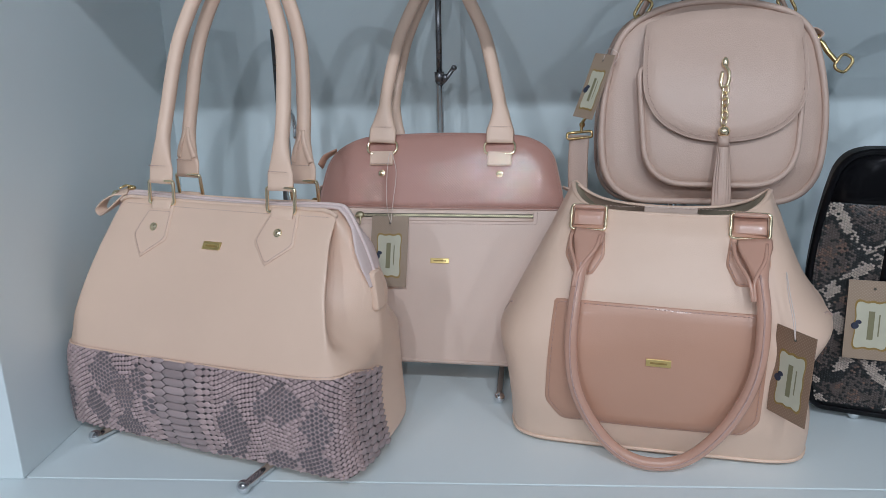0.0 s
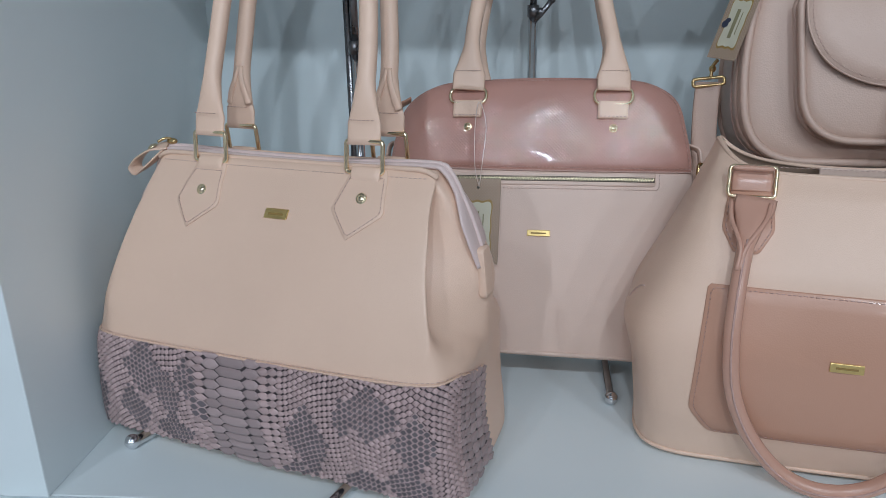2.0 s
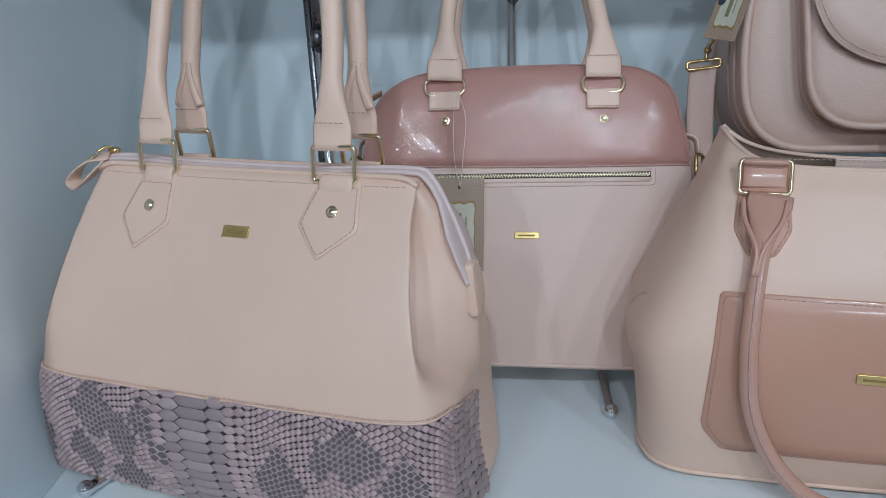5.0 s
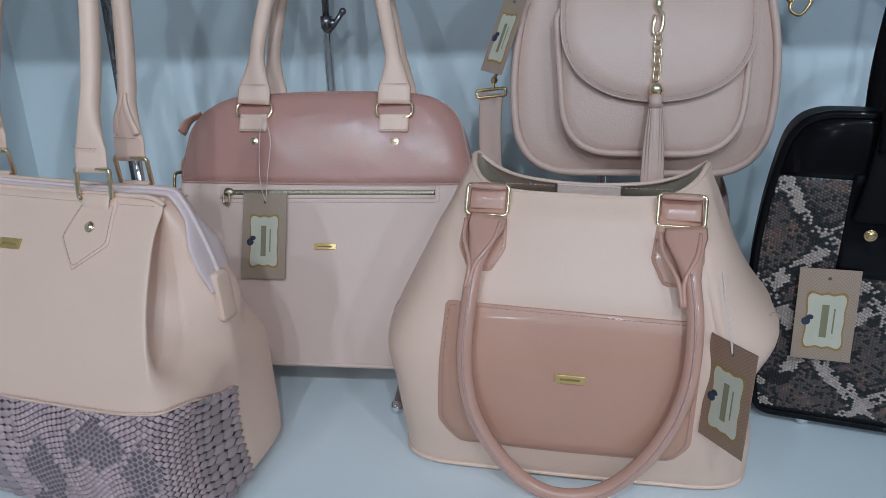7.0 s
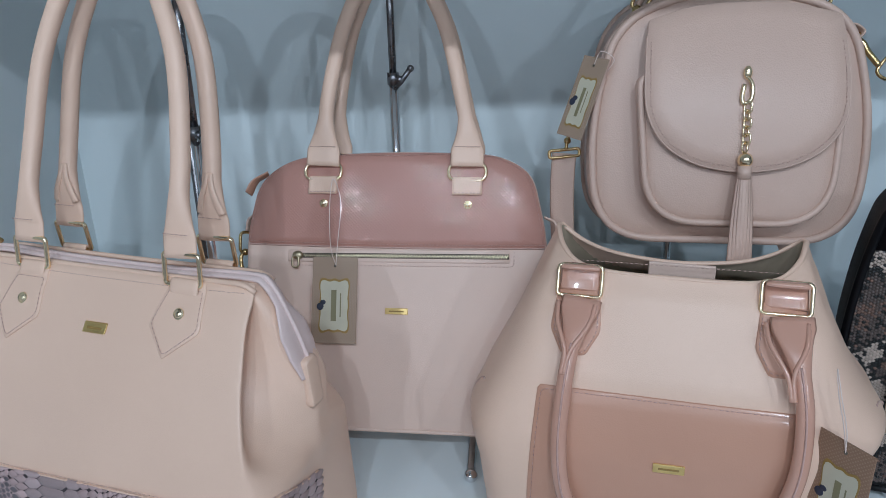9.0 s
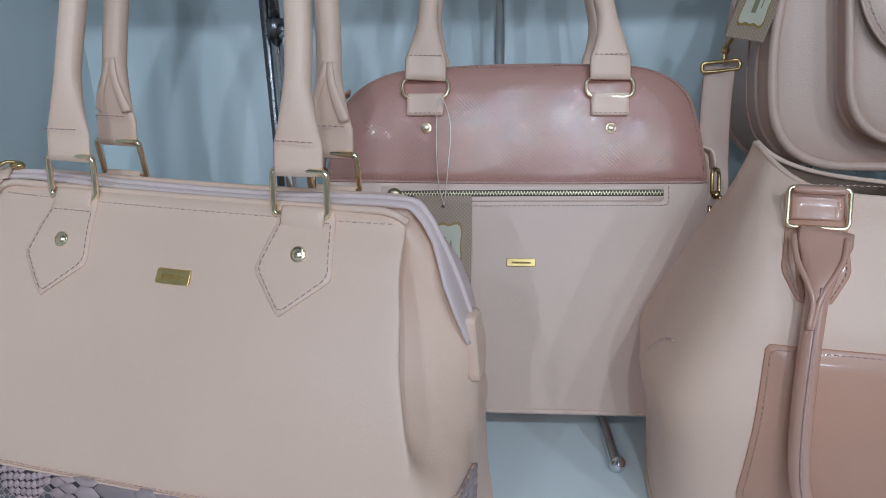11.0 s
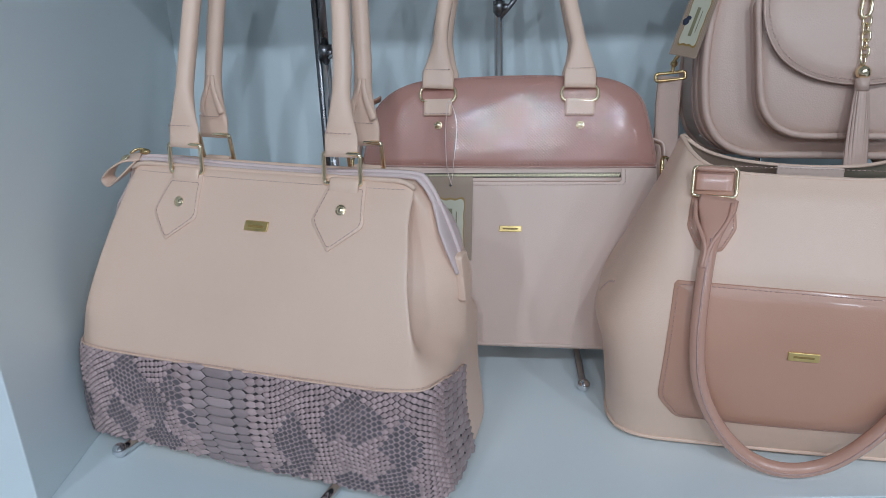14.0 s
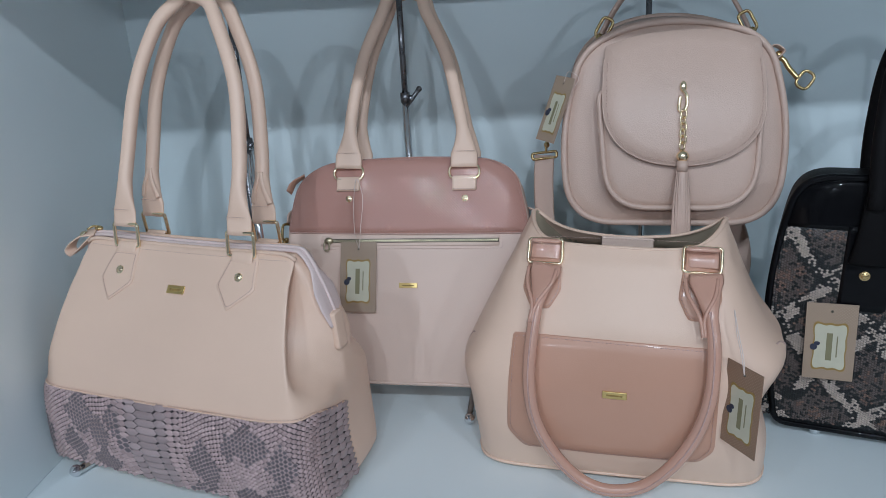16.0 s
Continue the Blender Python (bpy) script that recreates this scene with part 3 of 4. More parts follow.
def scales(name, parent, place, columns, w0, top, pitch, kind_of, mats, proud=0.0013, tip=0.0013, wave=0.0, gap=0.00045):
    """Pressed snake scales in upright columns, each column shifted by half a scale; columns: (middle, width)."""
    verts, faces, ids = [], [], []
    rnd = random.Random(7)
    for i, (dm, cw) in enumerate(columns):
        high = pitch(cw) if callable(pitch) else pitch
        lift = wave * (math.sin(dm * 46 + 0.6) + 0.5 * math.sin(dm * 110))
        row = -2
        while True:
            w = w0 + (row + 0.5 * (i % 2)) * high + lift
            row += 1
            if w < w0 - high * 0.3:
                continue
            if w > top(dm) + high * 0.3:
                break
            base = min(w, top(dm))
            q, t, n = place(dm, base)
            kind = kind_of(dm, w)
            point = tip * 2.1 if cw > 0.0072 else tip
            hx, fx = cw / 2 + point, max(cw / 2 - point, cw * 0.2)
            hz = high * 0.5
            g = gap
            lim, floor_w = top(dm) + high * 0.25 - base, -base + 0.002
            low = proud * (0.5 if kind == 1 and len(mats) == 3 else 1) * rnd.uniform(0.85, 1.1)
            outline = [(hx, 0), (fx, hz), (0, hz * 1.05), (-fx, hz), (-hx, 0), (-fx, -hz), (0, -hz * 1.12), (fx, -hz)]
            k0 = len(verts)
            lace = kind == 1 and len(mats) == 3
            for ring, h, cut in ((1.0, low * 0.7, 0), (0.74, low * 0.8, 0), (0.5, low * 0.5, 0)) if lace else ((1.0, -0.0003, g * 0.6), (0.9, low * 0.75, g * 1.6), (0.5, low, g)):
                for x, z in outline:
                    x = math.copysign(max(0, abs(x) * ring - cut), x)
                    z = math.copysign(max(0, abs(z) * ring - cut), z)
                    verts.append(q + t * x + Vector((0, 0, max(floor_w, min(z + w - base, lim)))) + n * (h - 0.55 * z / hz * low))
            for r in range(2):
                for k in range(8):
                    a0, a1 = k0 + r * 8 + k, k0 + r * 8 + (k + 1) % 8
                    faces.append((a0, a1, a1 + 8, a0 + 8))
                    ids.append(0 if lace and not r else kind)
            faces.append([k0 + 16 + k for k in range(8)])
            ids.append(kind)
    return raw(name, verts, faces, mats, parent, "pressed snakeskin relief", "stuff", ids)


def handle(name, parent, foot_l, foot_r, peak, mat, flat=0.0165, r=0.0078, stitch=None, thin=0.0022, lips=False, ks=((0.02, 0.14, 0.50), (0.08, 0.24, 0.56))):
    """A carrying handle: flat folded ends that roll into a tube. Feet and peak are local places."""
    fl, fr, pk = Vector(foot_l), Vector(foot_r), Vector(peak)
    h = pk.z - fl.z

    def leg(f, s, k1, k2, k3):
        inward = (pk.x - f.x)
        return [f, f + Vector((0.001 * s, (pk.y - f.y) * 0.1, 0.04)), f + Vector((inward * k1, (pk.y - f.y) * 0.3, h * 0.33)), f + Vector((inward * k2, (pk.y - f.y) * 0.6, h * 0.62)), f + Vector((inward * k3, (pk.y - f.y) * 0.85, h * 0.87))]
    left, right = leg(fl, 1, *ks[0]), leg(fr, -1, *ks[1])
    mid = [pk + Vector(((fl.x - pk.x) * 0.28, 0, -0.008)), pk, pk + Vector(((fr.x - pk.x) * 0.28, 0, -0.008))]
    pts = resample(spline(left + mid + right[::-1], 10), 0.006)
    total = len(pts) * 0.006

    def blend(f):
        e = min(f, 1 - f) * total
        return min(1, max(0, (e - 0.020) / 0.034)) ** 0.7
    bm = sweep(pts, lambda f: flat + (r - flat) * blend(f), lambda f: thin + (r * 0.92 - thin) * blend(f), (1, 0.12, 0), 14, square=2.3)
    ob = part(name, bm, mat, parent)
    if stitch:
        for f in (fl, fr):
            stitches("stitching", [f + Vector((-flat * 0.82, -thin - 0.0005, 0.021)), f + Vector((flat * 0.82, -thin - 0.0005, 0.021))], ob, stitch)
            # folded edges that meet where the strap rolls into a tube
            if not lips:
                continue
            run = pts if f is fl else pts[::-1]
            folds = []
            for sx in (-1, 1):
                q = spline([run[4] + Vector((sx * flat * 0.74, -thin - 0.0002, 0)), run[6] + Vector((sx * flat * 0.50, -r * 0.66, 0)), run[8] + Vector((sx * flat * 0.24 + 0.001, -r * 0.86, 0)), run[10] + Vector((sx * 0.0012 + 0.002, -r * 0.88, 0))], 6)
                folds.append(sweep(q, lambda e: 0.0036 - 0.0014 * e, 0.0014, (1, 0.25 * sx, 0.3 * sx), 8, square=3))
            part("folded_edge", join(*folds), mat, ob)
    return ob


def snakeskin_tote():
    m = pose(-0.228, 0.725, 0.0125, 0, 0, -18.5)
    bag = thing("tote_bag", m, "peach leather tote bag with mauve snakeskin base on a chrome stand", "handbag", "handbags on the shelf")
    levels = [0, 0.003, 0.007, 0.012] + steps(0.02, 0.264, 40)
    bm = TOTE.bm(levels)
    for v in bm.verts:  # soft sag and creases of the leather
        f = noise.noise(v.co * 14) * 0.0022 + noise.noise(v.co * 40 + Vector((3, 1, 7))) * 0.0006
        f *= min(1, max(0.0, (v.co.z - 0.09) / 0.05))
        if v.co.y < 0.05 and v.co.z > 0.02:
            v.co.y += f
        if v.co.x > 0.12 and v.co.z > 0.11:
            v.co.x += noise.noise(Vector((v.co.y * 45, v.co.z * 30, 2))) * 0.0022
    surf = Surface(bm)
    part("body", bm, PEACH, bag, "smooth peach leather")
    # snakeskin base panel that wraps both front corners
    cols = steps(-0.266, 0.264, 130)
    verts, faces = [], []
    for d in cols:
        for k in range(13):
            w = 0.002 + (seam_w(d) - 0.002) * k / 12
            verts.append(TOTE.along(d, w, 0.0012)[0])
    for i in range(len(cols) - 1):
        for k in range(12):
            a = i * 13 + k
            faces.append((a, a + 13, a + 14, a + 1))
    # the sheet's dark colour stands in for shade between the scales
    base = raw("snakeskin_base", verts, faces, GROOVE_SHADE, bag, "mauve pink and grey pressed snakeskin")
    spots = [(-0.145, 0.082, 0.026, 0.032), (-0.165, 0.035, 0.02, 0.03), (-0.118, 0.06, 0.014, 0.03), (-0.122, 0.018, 0.024, 0.022), (-0.095, 0.08, 0.014, 0.02), (-0.085, 0.055, 0.012, 0.02),
             (0.028, 0.045, 0.022, 0.042), (0.095, 0.083, 0.032, 0.026), (0.145, 0.062, 0.02, 0.03), (0.135, 0.02, 0.024, 0.024), (0.085, 0.012, 0.022, 0.018), (0.01, 0.008, 0.018, 0.012), (-0.215, 0.05, 0.018, 0.05), (0.065, 0.075, 0.01, 0.02), (-0.245, 0.03, 0.02, 0.04), (-0.26, 0.085, 0.02, 0.03)]

    mid = -0.013  # middle of the belly rows

    def kind(d, w):
        for a, b, ra, rb in spots:
            if abs(d - a - 0.032 + max(0, a - 0.06) * 0.2) / ra + abs(w - b) / rb < 1.0:
                return 1
        return 2 if abs(d - mid) < 0.024 or d > 0.212 else 0

    columns = [(mid, 0.028)]
    for side in (-1, 1):
        edge, k = mid + side * 0.014, 0
        while -0.262 < edge < 0.260:
            cw = (0.0150, 0.0105, 0.0080, 0.0062)[k] if k < 4 else 0.0047 + 0.0105 * math.exp(-((edge - 0.238) / 0.028) ** 2)
            columns.append((edge + side * cw / 2, cw))
            edge, k = edge + side * cw, k + 1
        columns.sort()
    scales("snakeskin_relief", base, lambda d, w: TOTE.along(d, w, 0.0013), columns, 0.006, seam_w, lambda cw: 0.0092 if cw > 0.0115 else (0.0070 if cw > 0.007 else 0.0051), kind, [SCALE_PINK, SCALE_GREY, SCALE_BELLY], proud=0.0018, wave=0.0042)
    part("base_edge", tube([TOTE.along(d, seam_w(d) + 0.0012, 0.0012)[0] for d in steps(-0.266, 0.264, 110)], 0.0009, 6), PEACH, bag)
    stitches("stitching", [TOTE.along(d, seam_w(d) + 0.003, 0.0009)[0] for d in steps(-0.262, 0.260, 110)], bag, THREAD_PALE)
    # zip along the top and down both ends
    ends = [(-0.181, 0.185), (-0.174, 0.209), (-0.163, 0.235), (-0.15, 0.260), (-0.13, 0.2665), (-0.05, 0.2640), (0.05, 0.2635), (0.13, 0.2665), (0.149, 0.262), (0.163, 0.237), (0.174, 0.209), (0.181, 0.185)]
    line = spline([(u, VC, w) for u, w in ends], 10)
    tape = part("zip_tape", sweep(line, lambda f: 0.0075 + 0.0125 * max(0.0, min(1, (abs(f - 0.5) - 0.29) / 0.07)) - 0.006 * max(0.0, (abs(f - 0.5) - 0.42) / 0.08), 0.0022, (0, 1, 0), 10, square=3), LILAC, bag, "lilac pink zip tape")
    part("zip_chain", tube([p + Vector((0.0022 * (1 if p.x > 0 else -1) * (abs(p.x) > 0.145), 0, 0.0022 if abs(p.x) < 0.15 else 0.001)) for p in line], 0.0021, 8), LILAC, tape)
    for sx in (1, -1):
        tab = rounded([(-0.009, -0.022), (0.009, -0.022), (0.009, 0.022), (-0.009, 0.022)], 0.003)
        bmt = pillow(tab, 0.007, 0.001, 0.002, 0.004)
        bmt.transform(Matrix.Translation((sx * 0.1800, VC - 0.002, 0.179)) @ Matrix.Rotation(radians(90) * sx, 4, "Z") @ Matrix.Rotation(radians(-5), 4, "X") @ Matrix.Translation((0, -0.006, 0)))
        part("zip_end_tab", bmt, PEACH, bag)
    # top hems beside the zip
    for sy in (-1, 1):
        part("top_hem", tube([(u, VC + sy * 0.0135, 0.2652 - 0.0012 * math.cos(u * 11) - 0.006 * max(0, (abs(u) - 0.130) / 0.016) ** 2) for u in steps(-0.146, 0.146, 40)], 0.0024, 8), PEACH, bag)
    stitches("stitching", [surf.at(u, 0.2585, 0.0003) for u in steps(-0.138, 0.138, 50)], bag, THREAD_PALE)
    # handle patches with rings
    for u0, ur, dz in ((-0.078, -0.079, 0.0), (0.0855, 0.0815, 0.004)):
        zt = 0.2552 + dz
        o = [Vector(q) for q in ((u0 - 0.0150, 0.2635), (u0 + 0.0160, 0.2635), (u0 + 0.0180, zt), (u0 + 0.0235, zt - 0.0285), (u0 - 0.0045, zt - 0.0475), (u0 - 0.0255, zt - 0.0265), (u0 - 0.0175, zt))]
        patch = part("handle_patch", decal(o, surf, 0.0017, 0.0035), PEACH, bag, "pointed peach leather patch")
        i = inset(o, 0.003)
        stitches("stitching", [surf.at(p.x, p.y, 0.0021) for p in resample([i[2], i[3], i[4], i[5], i[6]], 0.004)], patch, THREAD)
        stitches("stitching", [surf.at(p.x, p.y, 0.0021) for p in resample([i[6], i[2]], 0.004)], patch, THREAD)
        rivet("rivet", surf.at(u0 + 0.0005, zt - 0.0172, 0.0017), 0.0050, patch, normal=(0, -0.9, 0.45))
        for sy in (-1, 1):
            vy = VC - 0.017 if sy < 0 else VC + 0.028
            loop_o = [Vector((0, vy + sy * 0.006, 0.250)), Vector((0, vy + sy * 0.005, 0.2585)), Vector((0, vy + sy * 0.0005, 0.2645)), Vector((0, vy - sy * 0.0035, 0.2585)), Vector((0, vy - sy * 0.003, 0.250))]
            part("ring_loop", sweep([p + Vector(((u0 + ur) / 2, 0, 0)) for p in spline(loop_o, 6)], 0.0142, 0.0013, (1, 0, 0), 10, square=4), PEACH, bag)
            part("ring", ring_bm((ur, vy + sy * 0.001, 0.2735), 0.0172, 0.0132, 0.0020, Matrix.Rotation(radians(6) * sy, 3, "X"), 0.003), GOLD, bag, "pale gold rectangular ring")
    for sy in (-1, 1):
        y = VC - 0.017 if sy < 0 else VC + 0.028
        handle("handle", bag, (-0.079, y - 0.0005, 0.2835), (0.0815, y - 0.0005, 0.2835), (-0.004, VC + sy * 0.014 + 0.075, 0.532), PEACH, stitch=THREAD, flat=0.0150, lips=sy > 0, ks=((0.01, 0.09, 0.41), (0.05, 0.18, 0.50)))
    # zip pull of folded leather
    p = spline([(-0.144, VC - 0.003, 0.2685), (-0.157, VC - 0.009, 0.2665), (-0.171, VC - 0.013, 0.258), (-0.1775, VC - 0.015, 0.2485), (-0.1725, VC - 0.0155, 0.2435), (-0.162, VC - 0.013, 0.250), (-0.147, VC - 0.005, 0.264)], 8)
    pull = part("zip_pull", sweep(p, 0.0080, 0.0011, (0.15, 1, 0.3), 10, square=4), PEACH, bag, "folded peach leather zip pull")
    rivet("rivet", (-0.156, VC - 0.011, 0.2682), 0.0046, pull, normal=(-0.25, -0.35, 0.9))
    part("slider", join(ball((-0.141, VC, 0.2725), 0.005, (1.2, 0.8, 0.6)), tube(spline([(-0.141, VC - 0.001, 0.275), (-0.146, VC - 0.004, 0.2755), (-0.151, VC - 0.009, 0.2725)], 5), 0.0013, 6)), BRASS, bag)
    name_plate(surf, 0.009, 0.2255, bag, 0.0115, 0.0036)
    return bag


snakeskin_tote()
display_stand(pose(-0.158, 0.948, 0, 0, 0, -24.6), 0.532, 0.372, 0.245, 0.108, hook=0.362, rail=True, label="chrome bag stand behind the snakeskin tote")

# ---- handbag with rose patent top ----


def patent_top_bag():
    m = pose(0.0415, 0.9075, 0.0397, -20, 0, -6)
    bag = thing("top_handle_bag", m, "pale pink leather handbag with embossed rose patent top panel", "handbag", "handbags on the shelf")
    c = -0.0165
    body = [Vector((c + x, z)) for x, z in ((-0.155, 0.0), (0.155, 0.0), (0.168, 0.21), (0.150, 0.287), (0.115, 0.306), (0.0, 0.311), (-0.115, 0.303), (-0.155, 0.278), (-0.170, 0.21))]
    o = rounded(body, [0.018, 0.018, 0.03, 0.045, 0.05, 0.06, 0.05, 0.045, 0.03], 5)
    bm = pillow(o, 0.085, 0.007, 0.004, 0.006, 0.004)
    for v in bm.verts:
        if v.co.y < 0.002:
            v.co.y += noise.noise(v.co * 18) * 0.0014
    surf = Surface(bm)
    part("body", bm, PEACH_DIM, bag, "smooth pale pink leather")
    top = [p for p in resample(o, 0.004, True) if p.y > 0.2065]
    top = inset(top, 0.0012)
    # order along the outline from the right seam end round to the left
    order = sorted(top, key=lambda p: math.atan2(p.y - 0.2065, p.x - c))
    bottom = [Vector((u, 0.2065 - 0.002 * math.cos((u - c) / 0.168 * 1.5))) for u in steps(c - 0.164, c + 0.164, 60)]
    panel = part("top_panel", decal(order + bottom, surf, 0.0016, 0.004), ROSE, bag, "embossed rose patent leather with glossy coat")
    stitches("stitching", [surf.at(p.x, p.y, 0.0019) for p in inset(order, 0.0035)], panel, THREAD)
    stitches("stitching", [surf.at(p.x, p.y + 0.003, 0.0019) for p in bottom], panel, THREAD)
    part("panel_edge", tube([surf.at(p.x, p.y - 0.0005, 0.0012) for p in bottom], 0.0010, 6), THREAD, panel)
    part("bottom_piping", tube([Vector((u, 0.001, 0.0035)) for u in steps(c - 0.150, c + 0.150, 30)], 0.0024, 8), PEACH_DIM, bag)
    # zip over the top
    zl = [Vector((p.x, 0.012, p.y + 0.0005)) for p in order]
    part("zip_tape", sweep([p + Vector((0, 0.004, 0)) for p in zl], 0.006, 0.0012, (0, 1, 0), 8, square=3), PEACH_DIM, bag)
    teeth("zip_teeth", [p + Vector((0, 0.001, 0.0012)) for p in zl], bag, DARK_STEEL, 0.0022, 0.0008, 0.0007)
    # outside zip pocket
    u0, u1, zc = c - 0.118, c + 0.127, 0.1945
    frame_o = [Vector(q) for q in ((u0, zc - 0.0075), (u1, zc - 0.0055), (u1, zc + 0.0085), (u0, zc + 0.0065))]
    welt = part("pocket_welt", decal(frame_o, surf, 0.0013, 0.004), PEACH_DIM, bag)
    i = [Vector((u0 + 0.002, zc - 0.0115)), Vector((u1 + 0.004, zc - 0.009)), Vector((u1 + 0.004, zc + 0.0085))]
    stitches("stitching", [surf.at(p.x, p.y, 0.0007) for p in resample(i, 0.004)], welt, THREAD_PALE)
    zline = [surf.at(u0 + 0.012 + (u1 - u0 - 0.013) * k / 40, zc - 0.0005 + 0.0022 * k / 40, 0.0018) for k in range(41)]
    part("pocket_zip_tape", sweep(zline, 0.0027, 0.0006, (0, 0, 1), 8, square=4), ZIP_DARK, bag, "dark zip tape")
    teeth("pocket_zip_teeth", [p + Vector((0, -0.0008, 0)) for p in zline], bag, BRASS_TEETH, 0.0014, 0.0018, 0.00045)
    s = zline[0]
    part("pocket_slider", join(ball(s + Vector((0, -0.002, 0)), 0.0062, (1, 0.5, 0.8)), ring_bm(s + Vector((-0.002, -0.004, -0.007)), 0.0035, 0.006, 0.0012, None, 0.003)), DARK_BRASS, bag, "antique brass slider")
    # handles with rings
    for u in (c - 0.0795, c + 0.0795):
        k = 1 if u > c else -1
        lo = [Vector((q[0] + u, q[1])) for q in ((-0.0162, 0.262), (0.0162, 0.262), (0.0162, 0.2815), (-0.0162, 0.2815))]
        loop = part("ring_loop", decal(lo, surf, 0.0062, 0.0035), PEACH, bag, "peach leather ring loop")
        stitches("stitching", [surf.at(u + x, 0.2640, 0.0066) for x in (-0.0145, 0.0, 0.0145)], loop, THREAD)
        part("ring", ring_bm(surf.at(u, 0.2868, 0.0036), 0.0203, 0.0092, 0.0018, Matrix.Rotation(radians(-8), 3, "X"), 0.009), GOLD, bag, "pale gold oval ring")
        rivet("rivet", surf.at(u + 0.001, 0.2515, 0.0017), 0.0048, bag)
        # back of the bag carries the same
        part("ring", ring_bm((u, 0.048, 0.302), 0.0195, 0.010, 0.0018, None, 0.008), GOLD, bag)
    handle("handle", bag, (c - 0.0795, -0.0085, 0.2925), (c + 0.0795, -0.0085, 0.2925), (c - 0.012, 0.015, 0.541), PEACH, flat=0.0180, r=0.0085, stitch=THREAD, ks=((0.05, 0.24, 0.58), (0.10, 0.30, 0.62)))
    handle("handle", bag, (c - 0.0785, 0.050, 0.304), (c + 0.0785, 0.050, 0.304), (c - 0.008, 0.034, 0.545), PEACH, flat=0.0165, r=0.008, ks=((0.05, 0.24, 0.58), (0.10, 0.30, 0.62)))
    # long-strap rings at both ends, zip pull at the left end
    for k in (-1, 1):
        x = c + k * 0.171
        part("strap_tab", sweep(spline([(x - k * 0.006, 0.030, 0.240), (x + k * 0.004, 0.026, 0.234), (x + k * 0.006, 0.025, 0.220)], 5), 0.008, 0.0016, (0, 1, 0), 8, square=3), PEACH_DIM, bag)
        part("strap_ring", ring_bm((x + k * 0.008, 0.024, 0.207), 0.0075, 0.012, 0.0019, Matrix.Rotation(radians(50), 3, "Z"), 0.006), BRASS, bag, "brass side ring")
        hook = spline([(x + k * 0.008, 0.022, 0.199), (x + k * 0.012, 0.020, 0.190), (x + k * 0.010, 0.019, 0.178), (x + k * 0.003, 0.020, 0.175), (x + k * 0.002, 0.022, 0.186)], 6)
        part("snap_hook", join(tube(hook, 0.0022, 8), ball((x + k * 0.008, 0.022, 0.196), 0.0042)), BRASS, bag, "brass snap hook")
    part("zip_pull", join(sweep(spline([(c - 0.150, 0.014, 0.286), (c - 0.163, 0.008, 0.276), (c - 0.169, 0.004, 0.262)], 6), 0.007, 0.0014, (0.4, 1, 0.2), 8, square=3)), ROSE_PLAIN, bag)
    name_plate(surf, -0.0115, 0.135, bag, 0.0125, 0.0034)
    tag_m = m @ Matrix.Translation((-0.0795, surf.v(-0.08, 0.17) - 0.0045, 0.1925)) @ Matrix.Rotation(radians(-1.5), 4, "X")
    swing_tag(tag_m, CARD, 0.050, 0.094, [(0.001, -0.0005, -0.009), (-0.004, -0.006, 0.012), (-0.006, -0.007, 0.055), (-0.003, -0.006, 0.085), (0.006, -0.006, 0.060), (0.004, -0.006, 0.02), (0.001, -0.0005, -0.009)])
    return bag


patent_top_bag()
display_stand(pose(0.030, 1.095, 0, 0, 0, -6), 0.550, 0.405, 0.208, 0.098, lever=True, label="chrome bag stand behind the patent-top handbag")

# ---- bucket tote with rose pocket ----


def half_c(vf, vs, us, vb):
    """Half cross-section with a broad flat front; its widest place lies at depth vs."""
    f, k = vs - vf, vb - vs
    return [(0, vf), (us * 0.42, vf + 0.001), (us * 0.76, vf + 0.05 * f), (us * 0.92, vf + 0.24 * f), (us * 0.985, vf + 0.60 * f), (us, vs), (us * 0.985, vb - 0.60 * k), (us * 0.92, vb - 0.24 * k), (us * 0.5, vb - 0.02 * k), (0, vb)]


BUCKET = Loft([
    (0.0, half_c(-0.012, 0.040, 0.157, 0.130)),
    (0.008, half_c(-0.019, 0.040, 0.1625, 0.136)),
    (0.05, half_c(-0.034, 0.046, 0.1655, 0.144)),
    (0.09, half_c(-0.041, 0.050, 0.1655, 0.146)),
    (0.122, half_c(-0.042, 0.054, 0.1760, 0.144)),
    (0.138, half_c(-0.040, 0.056, 0.1735, 0.142)),
    (0.19, half_c(-0.027, 0.060, 0.1495, 0.138)),
    (0.23, half_c(-0.008, 0.066, 0.1305, 0.126)),
    (0.262, [(0, 0.008), (0.048, 0.009), (0.088, 0.017), (0.108, 0.040), (0.1145, 0.068), (0.116, 0.084), (0.108, 0.100), (0.090, 0.102), (0.050, 0.084), (0, 0.076)]),
    (0.282, [(0, 0.020), (0.045, 0.021), (0.081, 0.029), (0.099, 0.052), (0.107, 0.080), (0.108, 0.092), (0.100, 0.097), (0.084, 0.090), (0.046, 0.070), (0, 0.060)]),
], stiff=0.7)


